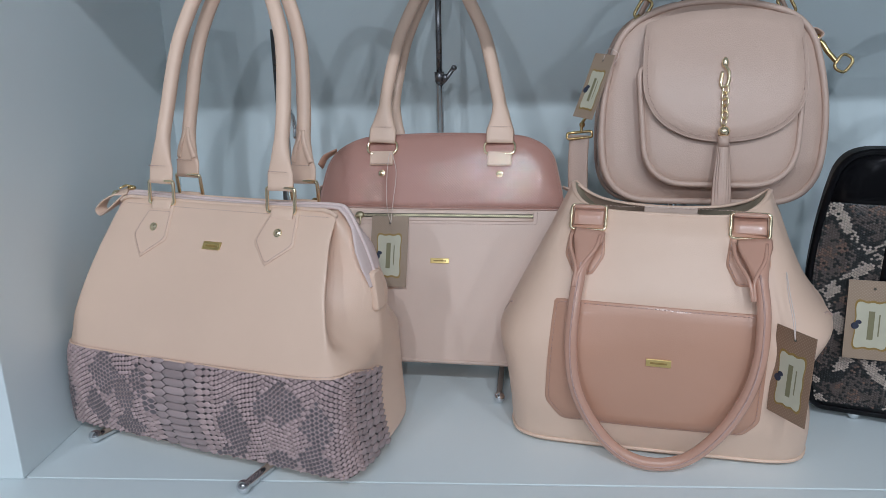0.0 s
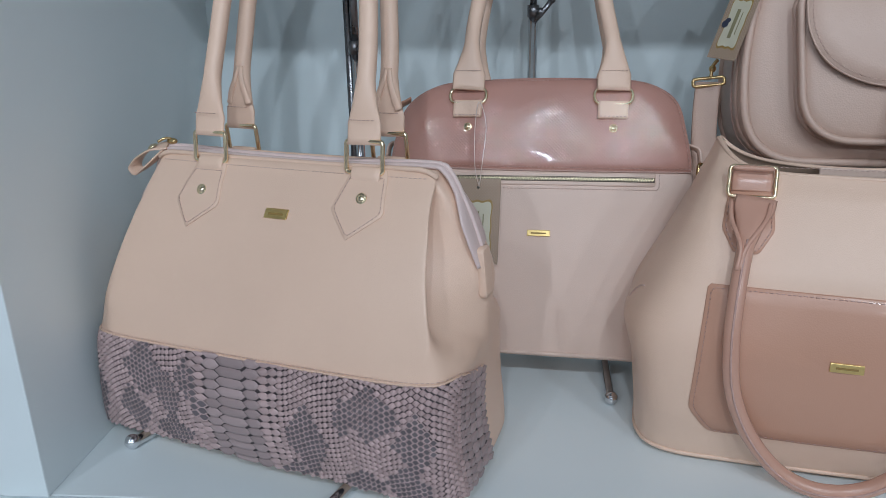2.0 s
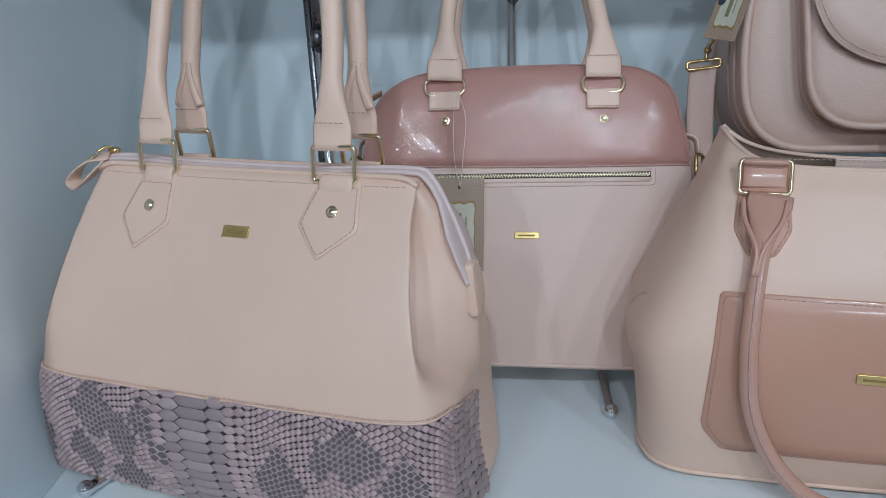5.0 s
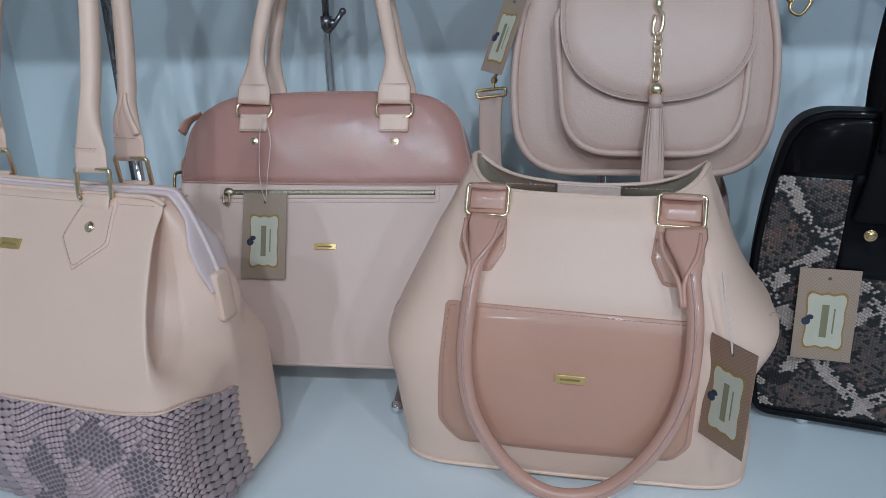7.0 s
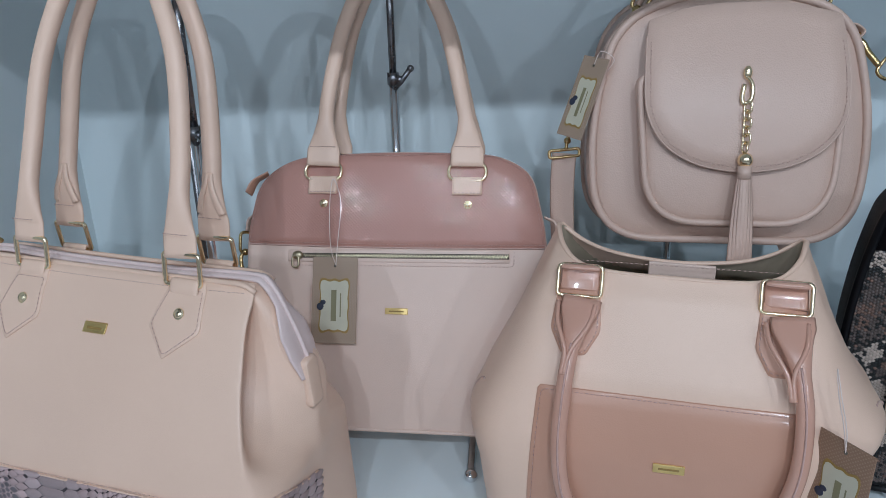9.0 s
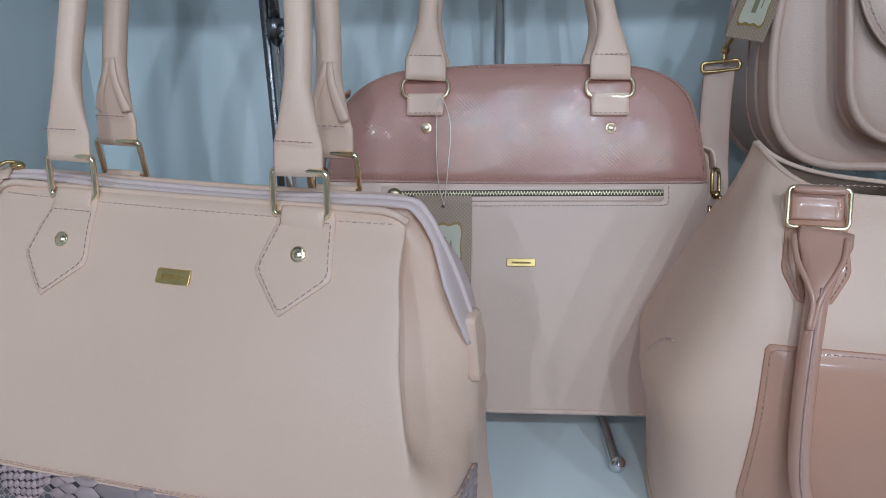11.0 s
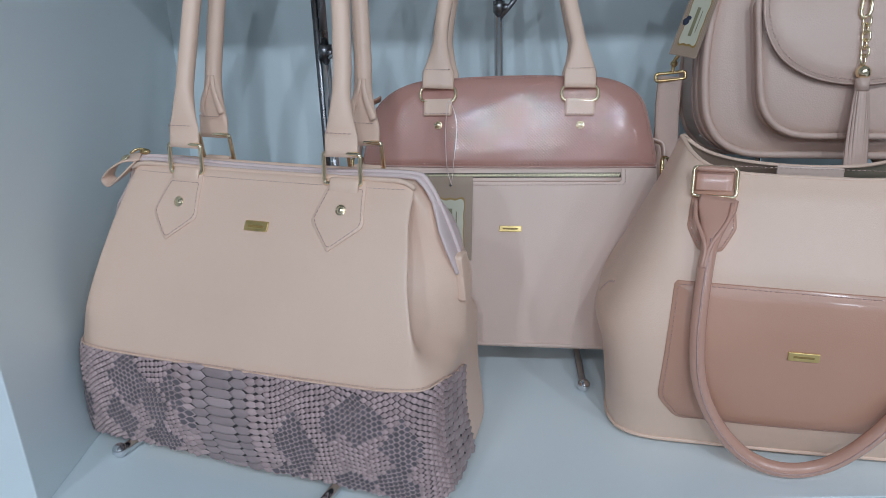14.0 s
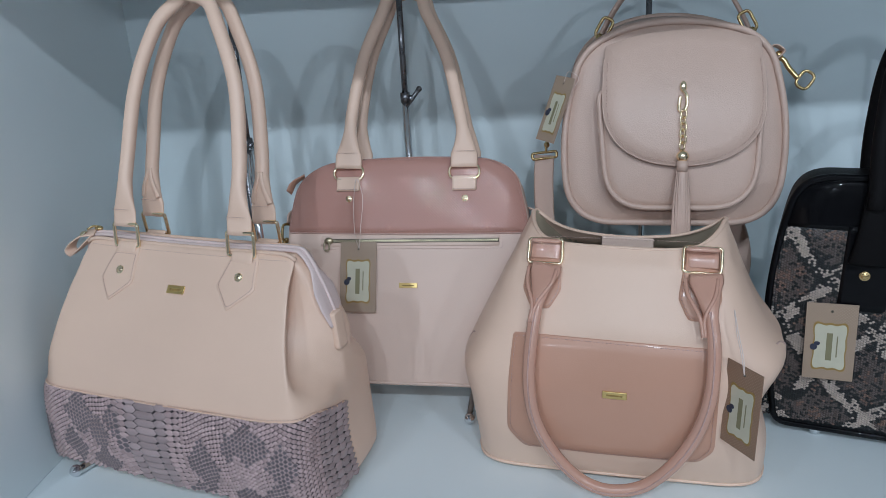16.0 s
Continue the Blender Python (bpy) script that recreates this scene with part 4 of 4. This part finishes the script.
def rim(p):
    """The rim rises to both side corners and dips in the middle; the foot is shifted and turned a little."""
    f = max(0, (p.z - 0.15) / 0.132)
    dip = 0.018 * (1 - min(1, (abs(p.x) / 0.107)) ** 6)
    z = min(0.282, p.z)
    lean = -0.004 - 0.005 * math.exp(-((z - 0.095) / 0.03) ** 2)
    a = radians(6.0) * max(0.0, 1 - z / 0.24)
    pinch = 0.05 * math.exp(-((z - 0.085) / 0.032) ** 2) if p.x > 0 else 0.0
    raised = 0.026 * min(1.0, max(0.0, p.x / 0.17)) ** 2 * math.exp(-((z - 0.125) / 0.055) ** 2)
    x, y = p.x * (1 - pinch), p.y - 0.055
    return Vector((x * math.cos(a) - y * math.sin(a) + lean, 0.055 + x * math.sin(a) + y * math.cos(a), p.z + raised - dip * f * f))


BUCKET.post = rim


def bucket_tote():
    m = pose(0.280, 0.7755, 0.0005, 0, 0, -16.5)
    bag = thing("bucket_tote_bag", m, "peach leather bucket tote with rose front pocket and looped strap", "handbag", "handbags on the shelf")
    levels = [0, 0.002, 0.006, 0.012] + steps(0.02, 0.282, 40)
    bm = BUCKET.bm(levels, True, False)
    for v in bm.verts:
        v.co.y += noise.noise(v.co * 13) * 0.0016 * (1 if v.co.z > 0.01 else 0)
        if abs(v.co.x) > 0.11:
            v.co.x += noise.noise(Vector((v.co.y * 25, v.co.z * 22, 5))) * 0.0018 * math.copysign(1, v.co.x) * min(1, v.co.z / 0.05)
    surf = Surface(bm)
    part("body", bm, PEACH, bag, "smooth peach leather")
    # lining inside
    ins = Loft(BUCKET.keys, 6, lambda p: (lambda q: Vector((q.x * 0.965, 0.07 + (q.y - 0.07) * 0.92, q.z)))(rim(p)), 0.7)
    part("lining", ins.bm(steps(0.12, 0.2818, 16), True, False), LINING, bag, "olive grey satin lining")
    rim_pts = [rim(p) for p in BUCKET.loop(0.282)]
    edge = [Vector((q.x * 0.985, 0.07 + (q.y - 0.07) * 0.96, q.z)) for q in rim_pts]
    part("rim_edge", sweep(edge, 0.0026, 0.0018, lambda f: (0.5, 0.5, 0), 8, True), PEACH, bag)
    stitches("stitching", [p * 1 + Vector((0, -0.0012, -0.007)) for p in rim_pts if p.y < 0.05 and abs(p.x) < 0.10], bag, THREAD_PALE)
    part("inner_tab", box_bm(-0.026, 0.030, 0.0525, 0.0560, 0.225, 0.2655, 0.001), PEACH_DIM, bag, "pale pink inner magnet tab", smooth=False)
    part("bottom_piping", tube([rim(Vector((p.x * 1.004, p.y - 0.0005, 0.0065))) for p in BUCKET.loop(0.006)], 0.0022, 8, True), PEACH, bag)
    # front pocket
    o = [Vector(q) for q in ((-0.108, 0.178), (0.105, 0.179), (0.105, 0.062), (0.090, 0.043), (-0.096, 0.040), (-0.114, 0.064))]
    oo = rounded(o, [0.003, 0.003, 0.006, 0.006, 0.006, 0.006], 3)
    pocket = part("pocket", decal(oo, surf, 0.0015, 0.004), ROSE_PLAIN, bag, "rose gloss leather slip pocket")
    i = resample(inset(oo, 0.004), 0.004, True)
    stitches("stitching", [surf.at(p.x, p.y, 0.0019) for p in i], pocket, THREAD, closed=True)
    name_plate(Surface_offset(surf, 0.0015), 0.003, 0.122, bag, 0.0125, 0.0040, 0.01)
    # side gathers
    for k in (-1, 1):
        p = [BUCKET.along(k * d, w, 0.0008)[0] for d, w in ((0.178, 0.158), (0.192, 0.153), (0.21, 0.140), (0.225, 0.118))]
        part("gusset_seam", tube([rim(q) for q in spline(p, 6)], 0.0010, 6), THREAD_PALE, bag)
    # handle patches, loops, rings
    for u in (-0.081, 0.081):
        ho = [Vector((u + x, z)) for x, z in ((-0.0175, 0.254), (0.0175, 0.254), (0.021, 0.222), (0.010, 0.2035), (-0.010, 0.2035), (-0.021, 0.222))]
        patch = part("handle_patch", decal(rounded(ho, 0.003, 3), surf, 0.0017, 0.0035), ROSE_PLAIN, bag, "rose gloss leather patch")
        stitches("stitching", [surf.at(p.x, p.y, 0.0021) for p in resample(inset(ho, 0.0028)[1:] + inset(ho, 0.0028)[:1], 0.004)], patch, THREAD)
        lp = spline([surf.at(u, 0.250, 0.001), surf.at(u, 0.258, 0.005), surf.at(u, 0.266, 0.008), surf.at(u, 0.270, 0.005), surf.at(u, 0.270, -0.003)], 6)
        part("ring_loop", sweep(lp, 0.0165, 0.0018, (1, 0, 0), 10, square=4), ROSE_STRAP, bag, "rose gloss strap loop")
        part("ring", ring_bm(surf.at(u, 0.2585, 0.0085), 0.0185, 0.0130, 0.0017, Matrix.Rotation(radians(-22), 3, "X"), 0.004), GOLD, bag, "pale gold rectangular ring")
    # the strap hangs in a loop before the bag
    pts = []
    for u, w, pr in ((-0.081, 0.2475, 0.0095), (-0.083, 0.236, 0.011), (-0.086, 0.215, 0.013), (-0.089, 0.18, 0.012), (-0.0895, 0.135, 0.012), (-0.083, 0.09, 0.013), (-0.064, 0.048, 0.016), (-0.036, 0.018, 0.024), (-0.005, 0.0095, 0.028),
                     (0.030, 0.016, 0.026), (0.060, 0.048, 0.018), (0.082, 0.09, 0.013), (0.0925, 0.135, 0.012), (0.0935, 0.18, 0.012), (0.088, 0.215, 0.013), (0.083, 0.236, 0.011), (0.081, 0.2475, 0.0095)):
        u += 0.004
        pts.append(surf.at(u, max(w, 0.02), pr) + Vector((0, 0, min(0, w - 0.02))))
    line = resample(spline(pts, 8), 0.005)
    n = len(line)

    def blend(f):
        e = min(f, 1 - f) * n * 0.005
        return min(1, max(0, (e - 0.012) / 0.034))
    strap = part("strap", sweep(line, lambda f: 0.0165 + (0.0068 - 0.0165) * blend(f) ** 0.7, lambda f: 0.002 + 0.0042 * blend(f), lambda f: (math.cos(math.pi * f), 0.0, math.sin(math.pi * f) + 0.0001), 12, square=2.2), ROSE_STRAP, bag, "rolled rose gloss strap")
    seam = []
    for k in range(8, n - 8):
        tan = (line[k + 1] - line[k - 1]).normalized()
        out = Vector((0, -1, 0)) - tan * tan.dot(Vector((0, -1, 0)))
        seam.append(line[k] + out.normalized() * 0.0062)
    part("strap_seam", tube(seam, 0.0009, 6), THREAD, strap)
    for sx, kk in ((-0.081, 1), (0.081, -1)):
        lips = []
        for s in (-1, 1):
            q = [surf.at(sx + s * 0.0155, 0.2445, 0.0125), surf.at(sx + s * 0.013 - kk * 0.001, 0.232, 0.0155), surf.at(sx + s * 0.0025 - kk * 0.003, 0.214, 0.0195), surf.at(sx - kk * 0.006 + s * 0.001, 0.196, 0.0185)]
            lips.append(tube(spline(q, 6), 0.0019, 8))
        part("folded_edge", join(*lips), ROSE_STRAP, strap)
    hang = m @ Matrix.Translation((0.126, -0.047, 0.1735)) @ Matrix.Rotation(radians(-47), 4, "Z") @ Matrix.Rotation(radians(-1), 4, "X")
    swing_tag(hang, CARD_DARK, 0.045, 0.092, [(0.0, -0.0005, -0.010), (-0.003, -0.004, 0.012), (-0.010, -0.006, 0.035), (-0.015, -0.006, 0.055), (-0.007, -0.006, 0.033), (-0.001, -0.003, 0.010), (0.0, -0.0005, -0.010)], "dark brown card swing tag with cream plaque, turned aside")
    return bag


class Surface_offset:
    """A surface raised by a constant."""

    def __init__(self, surf, by):
        self.surf, self.by = surf, by

    def v(self, u, w):
        return self.surf.v(u, w) - self.by

    def at(self, u, w, proud=0.0):
        return self.surf.at(u, w, proud + self.by)


bucket_tote()

# ---- backpack ----


class Curve_surface:
    """A surface given by a function v(u, w)."""

    def __init__(self, f):
        self.v = f

    def at(self, u, w, proud=0.0):
        return Vector((u, self.v(u, w) - proud, w))


def backpack():
    m = pose(0.373, 0.935, 0.247, -12, 0, -8)
    bag = thing("backpack", m, "blush leather mini backpack with flap pocket and gold tassel clasp", "backpack", "handbags on the shelf")
    c = -0.010
    o = rounded([(c - 0.118, 0.002), (c + 0.131, 0.002), (c + 0.142, 0.12), (c + 0.116, 0.226), (c + 0.035, 0.248), (c - 0.040, 0.246), (c - 0.104, 0.218), (c - 0.127, 0.12)], [0.075, 0.075, 0.06, 0.05, 0.04, 0.04, 0.05, 0.06], 8)
    bm = pillow(o, 0.125, 0.006, 0.008, 0.006, 0.004)

    def grow(p):
        """The back of the bag stands higher and wider than its front."""
        f = max(0, p.y / 0.125)
        return Vector((c + (p.x - c) * (1 + 0.035 * f), p.y, p.z + 0.030 * f * max(0, (p.z - 0.10) / 0.14)))
    for v in bm.verts:
        v.co = grow(v.co)
    surf = Surface(bm)
    body = part("body", bm, BLUSH, bag, "grained blush leather")
    edge = resample(o, 0.006, True)
    part("front_piping", tube([Vector((p.x, 0.001, p.y)) for p in edge], 0.0042, 10, True), BLUSH, body)
    part("back_piping", tube([grow(Vector((p.x, 0.118, p.y))) for p in edge], 0.004, 8, True), BLUSH, body)
    part("zip_line", tube([grow(Vector((p.x + (p.x - c) * 0.004, 0.034, p.y + 0.0004))) for p in edge], 0.0024, 8, True), BLUSH, body)
    part("gusset_seam", tube([grow(Vector((p.x + (p.x - c) * 0.004, 0.058, p.y))) for p in edge], 0.0012, 6, True), THREAD_PALE, body)
    # front pocket
    po = rounded([(c - 0.070, 0.022), (c + 0.100, 0.022), (c + 0.104, 0.13), (c + 0.100, 0.162), (c - 0.083, 0.164), (c - 0.079, 0.12)], [0.06, 0.06, 0.02, 0.012, 0.012, 0.02], 8)
    pm = pillow(po, 0.040, 0.005, 0.006, 0.005)
    pm.transform(Matrix.Translation((0, -0.028, 0)))
    psurf = Surface(pm)
    pocket = part("pocket", pm, BLUSH, bag, "bellows front pocket in blush leather")
    part("pocket_piping", tube([Vector((p.x, -0.027, p.y)) for p in resample(po, 0.006, True)], 0.0036, 10, True), BLUSH, pocket)
    part("pocket_base_piping", tube([Vector((p.x * 1.0, -0.004, p.y)) for p in resample(po, 0.006, True)], 0.003, 8, True), BLUSH, pocket)

    # flap
    def vflap(u, w):
        t = min(1, max(0, (0.236 - w) / 0.13))
        t = math.sin(t * math.pi / 2)
        q = (u - c - 0.008) / 0.095
        return -0.006 - 0.034 * t + 0.003 * q * q + 0.004 * max(0, abs(q) - 0.8) * t
    fs = Curve_surface(vflap)
    f0 = c + 0.0115
    fo = [Vector((f0 + x, z)) for x, z in ((-0.087, 0.2185), (-0.045, 0.2325), (0.0, 0.2355), (0.045, 0.2345), (0.092, 0.2220), (0.0965, 0.16), (0.095, 0.122), (0.077, 0.094), (0.045, 0.077), (0.003, 0.0715), (-0.040, 0.078), (-0.072, 0.097), (-0.088, 0.127), (-0.0895, 0.16))]
    fo = rounded(fo, [0.003, 0.02, 0.02, 0.02, 0.003, 0.03, 0.03, 0.03, 0.03, 0.04, 0.03, 0.03, 0.03, 0.03], 4)
    fb = decal(fo, fs, 0.0022, 0.004, 0.0016)
    flap = part("flap", fb, BLUSH, bag, "rounded blush leather flap")
    stitches("stitching", [fs.at(p.x, p.y, 0.0026) for p in resample(inset(fo, 0.004), 0.004, True) if p.y < 0.200], flap, THREAD_PALE)
    k = next(i for i, p in enumerate(resample(fo, 0.004, True)) if p.x > f0 and p.y < 0.205)
    ring = resample(fo, 0.004, True)
    part("flap_edge", tube([fs.at(p.x, p.y, 0.0006) for p in (ring[k:] + ring[:k]) if p.y < 0.205], 0.0014, 6), BLUSH, flap)
    # clasp, chain, ball, tassel
    u = 0.0045
    y = lambda w: vflap(u, w) - 0.0045
    clasp = part("clasp", join(ball((u, y(0.162), 0.165), 0.0055, (0.75, 0.6, 1.2)), sweep(spline([(u, y(0.158), 0.161), (u + 0.004, y(0.15) - 0.001, 0.153), (u + 0.003, y(0.14) - 0.001, 0.140), (u - 0.003, y(0.138), 0.136), (u - 0.005, y(0.14), 0.142), (u - 0.003, y(0.15), 0.154)], 5), 0.0020, 0.0018, (1, 0, 0), 8)), GOLD, bag, "pale gold lobster clasp")
    for k in range(6):
        z = 0.1325 - k * 0.0073
        part("chain_link", ring_bm((u + 0.0005 * (-1) ** k, y(z) - 0.001, z), 0.0034, 0.0048, 0.0011, Matrix.Rotation(radians(35 if k % 2 else -35), 3, "Z"), 0.003), GOLD, bag)
    part("tassel_ball", ball((u, y(0.085) - 0.003, 0.0835), 0.0072), GOLD, bag, "polished pale gold ball")
    tassel = part("tassel_cap", sweep([Vector((u, y(0.08) - 0.003, 0.078)), Vector((u, y(0.07) - 0.003, 0.066))], 0.0065, 0.006, (1, 0, 0), 12), BLUSH, bag)
    for k in range(7):
        a = (k - 3) / 3
        p = spline([(u + a * 0.004, y(0.08) - 0.004 - 0.002 * math.cos(a * 1.5), 0.070), (u + a * 0.0075, y(0.07) - 0.0045 - 0.003 * math.cos(a * 1.5), 0.03), (u + a * 0.0095, y(0.07) - 0.005 - 0.002 * math.cos(a), -0.022)], 5)
        part("tassel_strip", sweep(p, 0.0026, 0.0008, (1, 0.25 * a, 0), 6, square=3), BLUSH, tassel)
    # grab handle and straps
    hl = spline([(c - 0.098, 0.060, 0.205), (c - 0.086, 0.052, 0.230), (c - 0.070, 0.048, 0.262), (c - 0.048, 0.046, 0.293), (c - 0.015, 0.046, 0.313), (c + 0.035, 0.046, 0.314), (c + 0.070, 0.046, 0.293), (c + 0.092, 0.048, 0.262), (c + 0.108, 0.052, 0.230), (c + 0.120, 0.060, 0.205)], 8)
    part("grab_handle", sweep(hl, 0.0075, 0.0028, (0.3, 1, 0.1), 10, square=3), BLUSH, bag)
    for x, s in ((c - 0.076, -1), (c + 0.098, 1)):
        part("handle_clip", join(ring_bm((x, 0.041, 0.250), 0.0075, 0.013, 0.0020, Matrix.Rotation(radians(-28 * s), 3, "Y"), 0.006), tube([(x + s * 0.004, 0.041, 0.243), (x + s * 0.012, 0.043, 0.226)], 0.0030, 8), ball((x + s * 0.006, 0.041, 0.238), 0.0050)), BRASS, bag, "brass handle clip")
    # zip slider at the left, tag and strap buckle
    part("zip_slider", join(ball((c - 0.134, 0.026, 0.150), 0.006, (0.6, 1, 1.1)), sweep([Vector((c - 0.137, 0.022, 0.146)), Vector((c - 0.140, 0.018, 0.128)), Vector((c - 0.140, 0.018, 0.112))], 0.0045, 0.0012, (0.6, 1, 0), 8, square=3)), BRASS, bag, "brass zip slider")
    part("strap_slider", join(ring_bm((c - 0.152, 0.05, 0.088), 0.0165, 0.004, 0.0018, Matrix.Rotation(radians(-6), 3, "Y"), 0.003), tube(spline([(c - 0.150, 0.05, 0.092), (c - 0.149, 0.05, 0.104), (c - 0.144, 0.05, 0.112)], 5), 0.002, 8), ball((c - 0.149, 0.05, 0.102), 0.004)), BRASS, bag, "brass strap slider")
    sp = spline([(c - 0.152, 0.052, 0.088), (c - 0.153, 0.054, 0.05), (c - 0.150, 0.058, -0.01), (c - 0.140, 0.062, -0.07), (c - 0.110, 0.066, -0.11), (c - 0.08, 0.07, -0.12)], 8)
    part("shoulder_strap", sweep(sp, 0.0135, 0.0016, (1, -0.2, 0.15), 10, square=4), BLUSH, bag, "hanging blush leather shoulder strap")
    sp = spline([(c + 0.085, 0.09, 0.02), (c + 0.105, 0.085, -0.02), (c + 0.108, 0.08, -0.07), (c + 0.085, 0.078, -0.12), (c + 0.05, 0.078, -0.13)], 8)
    part("shoulder_strap", sweep(sp, 0.0125, 0.0016, (1, -0.2, 0.15), 10, square=4), BLUSH, bag, "hanging blush leather shoulder strap")
    # side clip at the right
    clip = join(tube(spline([(c + 0.125, 0.045, 0.205), (c + 0.140, 0.04, 0.203), (c + 0.147, 0.038, 0.192), (c + 0.158, 0.036, 0.178)], 6), 0.0032, 8), ball((c + 0.136, 0.04, 0.208), 0.005), ring_bm((c + 0.166, 0.035, 0.176), 0.008, 0.0105, 0.0019, Matrix.Rotation(radians(35), 3, "Y"), 0.007))
    part("side_clip", clip, BRASS, bag, "brass snap hook with ring")
    part("side_tab", sweep(spline([(c + 0.118, 0.05, 0.214), (c + 0.132, 0.045, 0.220), (c + 0.141, 0.042, 0.212), (c + 0.133, 0.040, 0.203)], 5), 0.009, 0.0014, (0, 1, 0), 8, square=3), BLUSH, bag)
    tag_m = m @ Matrix.Translation((c - 0.123, 0.000, 0.185)) @ Matrix.Rotation(radians(18), 4, "Y") @ Matrix.Rotation(radians(-42), 4, "Z")
    swing_tag(tag_m, CARD, 0.034, 0.084, [(0, -0.0005, -0.008), (0.006, -0.004, 0.006), (0.02, 0.002, 0.002), (0.016, 0.004, -0.01)], "brown card swing tag tied to the backpack zip")
    return bag


backpack()
display_stand(pose(0.374, 1.118, 0, 0, 0, -8), 0.53, 0.40, 0.16, 0.08, label="chrome bag stand that carries the backpack")

# ---- black snakeskin handbag ----


def black_snake_bag():
    m = pose(0.60, 0.815, 0.0125, 0, 0, -20)
    bag = thing("snakeskin_handbag", m, "black patent and taupe snakeskin handbag with brown tag", "handbag", "handbags on the shelf")
    c, L = 0.052, 0.185
    o = rounded([(c - 0.170, 0.0), (c + 0.170, 0.0), (c + 0.192, 0.14), (c + 0.185, 0.235), (c + 0.170, 0.309), (c - 0.170, 0.309), (c - 0.185, 0.235), (c - 0.192, 0.14)], [0.016, 0.016, 0.05, 0.05, 0.034, 0.034, 0.05, 0.05], 7)
    bm = pillow(o, 0.06, 0.008, 0.006, 0.006, 0.004)
    surf = Surface(bm)
    part("body", bm, BLACK_MATT, bag, "black leather")
    edge = resample(o, 0.006, True)
    part("piping", tube([Vector((p.x, 0.001, p.y)) for p in edge], 0.0042, 8, True), BLACK, bag)

    def top(d):
        x = abs(d - c)
        return 0.251 if x < L - 0.004 else 0.251 - (x - L + 0.004) * 9.0

    def kind(d, w):
        x, z = (d - c + 0.47) / 0.098, w / 0.112 + 0.30
        x += 0.07 * noise.noise(Vector((d * 30, w * 30, 4)))
        z += 0.07 * noise.noise(Vector((d * 30, w * 30, 14)))
        e = abs(abs((x % 1) - 0.5) + abs((z % 1) - 0.5) - 0.5)
        q = noise.noise(Vector((d * 60, w * 60, 9)))
        h = noise.noise(Vector((d * 431.7, w * 397.3, 2.5)))
        if e < 0.085:
            return 1 if q + h * 0.7 > -0.15 else 0
        if e < 0.15:
            return 0 if h > -0.18 else 2
        if e > 0.40:
            return 3 if h > 0.0 else 2
        return 0 if h > 0.22 else (3 if q + 0.5 * h > 0.2 else 2)
    panel = part("snakeskin_panel", decal([Vector((p.x, min(p.y, top(p.x) + 0.002))) for p in inset(resample(o, 0.004, True), 0.004) if p.y > 0.003 and p.y < 0.280], surf, 0.0012, 0.005), SCALE_BLACK, bag, "taupe, cream and black snakeskin")
    scales("snakeskin_relief", panel, lambda d, w: (surf.at(d, w, 0.0013), Vector((1, 0, 0)), Vector((0, -1, 0))), [(c - L - 0.002 + 0.0027 * k, 0.0027) for k in range(139)], 0.009, top, 0.0030, kind, [SCALE_BLACK, SCALE_CREAM, SCALE_BROWN, SCALE_RUST], 0.0007, 0.0007, gap=0.0002)
    band = [Vector((p.x, max(p.y, 0.252))) for p in inset(resample(o, 0.004, True), 0.002) if p.y > 0.246]
    part("top_band", decal(band, surf, 0.0022, 0.004), BLACK, bag, "black patent leather top band")
    for u in (c - 0.096, c + 0.096):
        po = rounded([(u - 0.024, 0.160), (u + 0.024, 0.160), (u + 0.024, 0.258), (u - 0.022, 0.258)], [0.006, 0.006, 0.002, 0.002], 3)
        patch = part("handle_patch", decal(po, surf, 0.0034, 0.004), BLACK, bag, "black patent handle patch")
        rivet("rivet", surf.at(u - 0.001, 0.2025, 0.0034), 0.0058, patch, BRASS)
        neck = spline([surf.at(u, 0.216, 0.005), surf.at(u, 0.245, 0.010), surf.at(u, 0.30, 0.012)], 8)
        part("handle_neck", sweep(neck, lambda f: 0.020 - 0.010 * f, 0.004, (1, 0, 0), 10, square=3), BLACK_MATT, patch)
    for v0, top_w in ((-0.018, 0.60), (0.066, 0.59)):
        pts = [(c - 0.096, v0, 0.28), (c - 0.098, v0 + (0.045 - v0) * 0.2, 0.36), (c - 0.089, v0 + (0.045 - v0) * 0.5, 0.44), (c - 0.052, v0 + (0.045 - v0) * 0.75, 0.50), (c, v0 + (0.045 - v0) * 0.85, top_w - 0.07), (c + 0.052, v0 + (0.045 - v0) * 0.75, 0.50), (c + 0.089, v0 + (0.045 - v0) * 0.5, 0.44), (c + 0.098, v0 + (0.045 - v0) * 0.2, 0.36), (c + 0.096, v0, 0.28)]
        part("handle", sweep(resample(spline(pts, 8), 0.008), 0.0095, 0.008, (1, 0.1, 0), 12), BLACK_MATT, bag, "rolled black leather handle")
    tag_m = m @ Matrix.Translation((-0.072, surf.v(-0.05, 0.12) - 0.0062, 0.1675)) @ Matrix.Rotation(radians(-1), 4, "X") @ Matrix.Rotation(radians(-2), 4, "Y")
    swing_tag(tag_m, CARD, 0.052, 0.094, None, "brown dotted card swing tag on the snakeskin handbag")
    return bag


black_snake_bag()
display_stand(pose(0.69, 0.97, 0, 0, 0, -20), 0.50, 0.36, 0.17, 0.097, label="chrome bag stand behind the black snakeskin handbag")
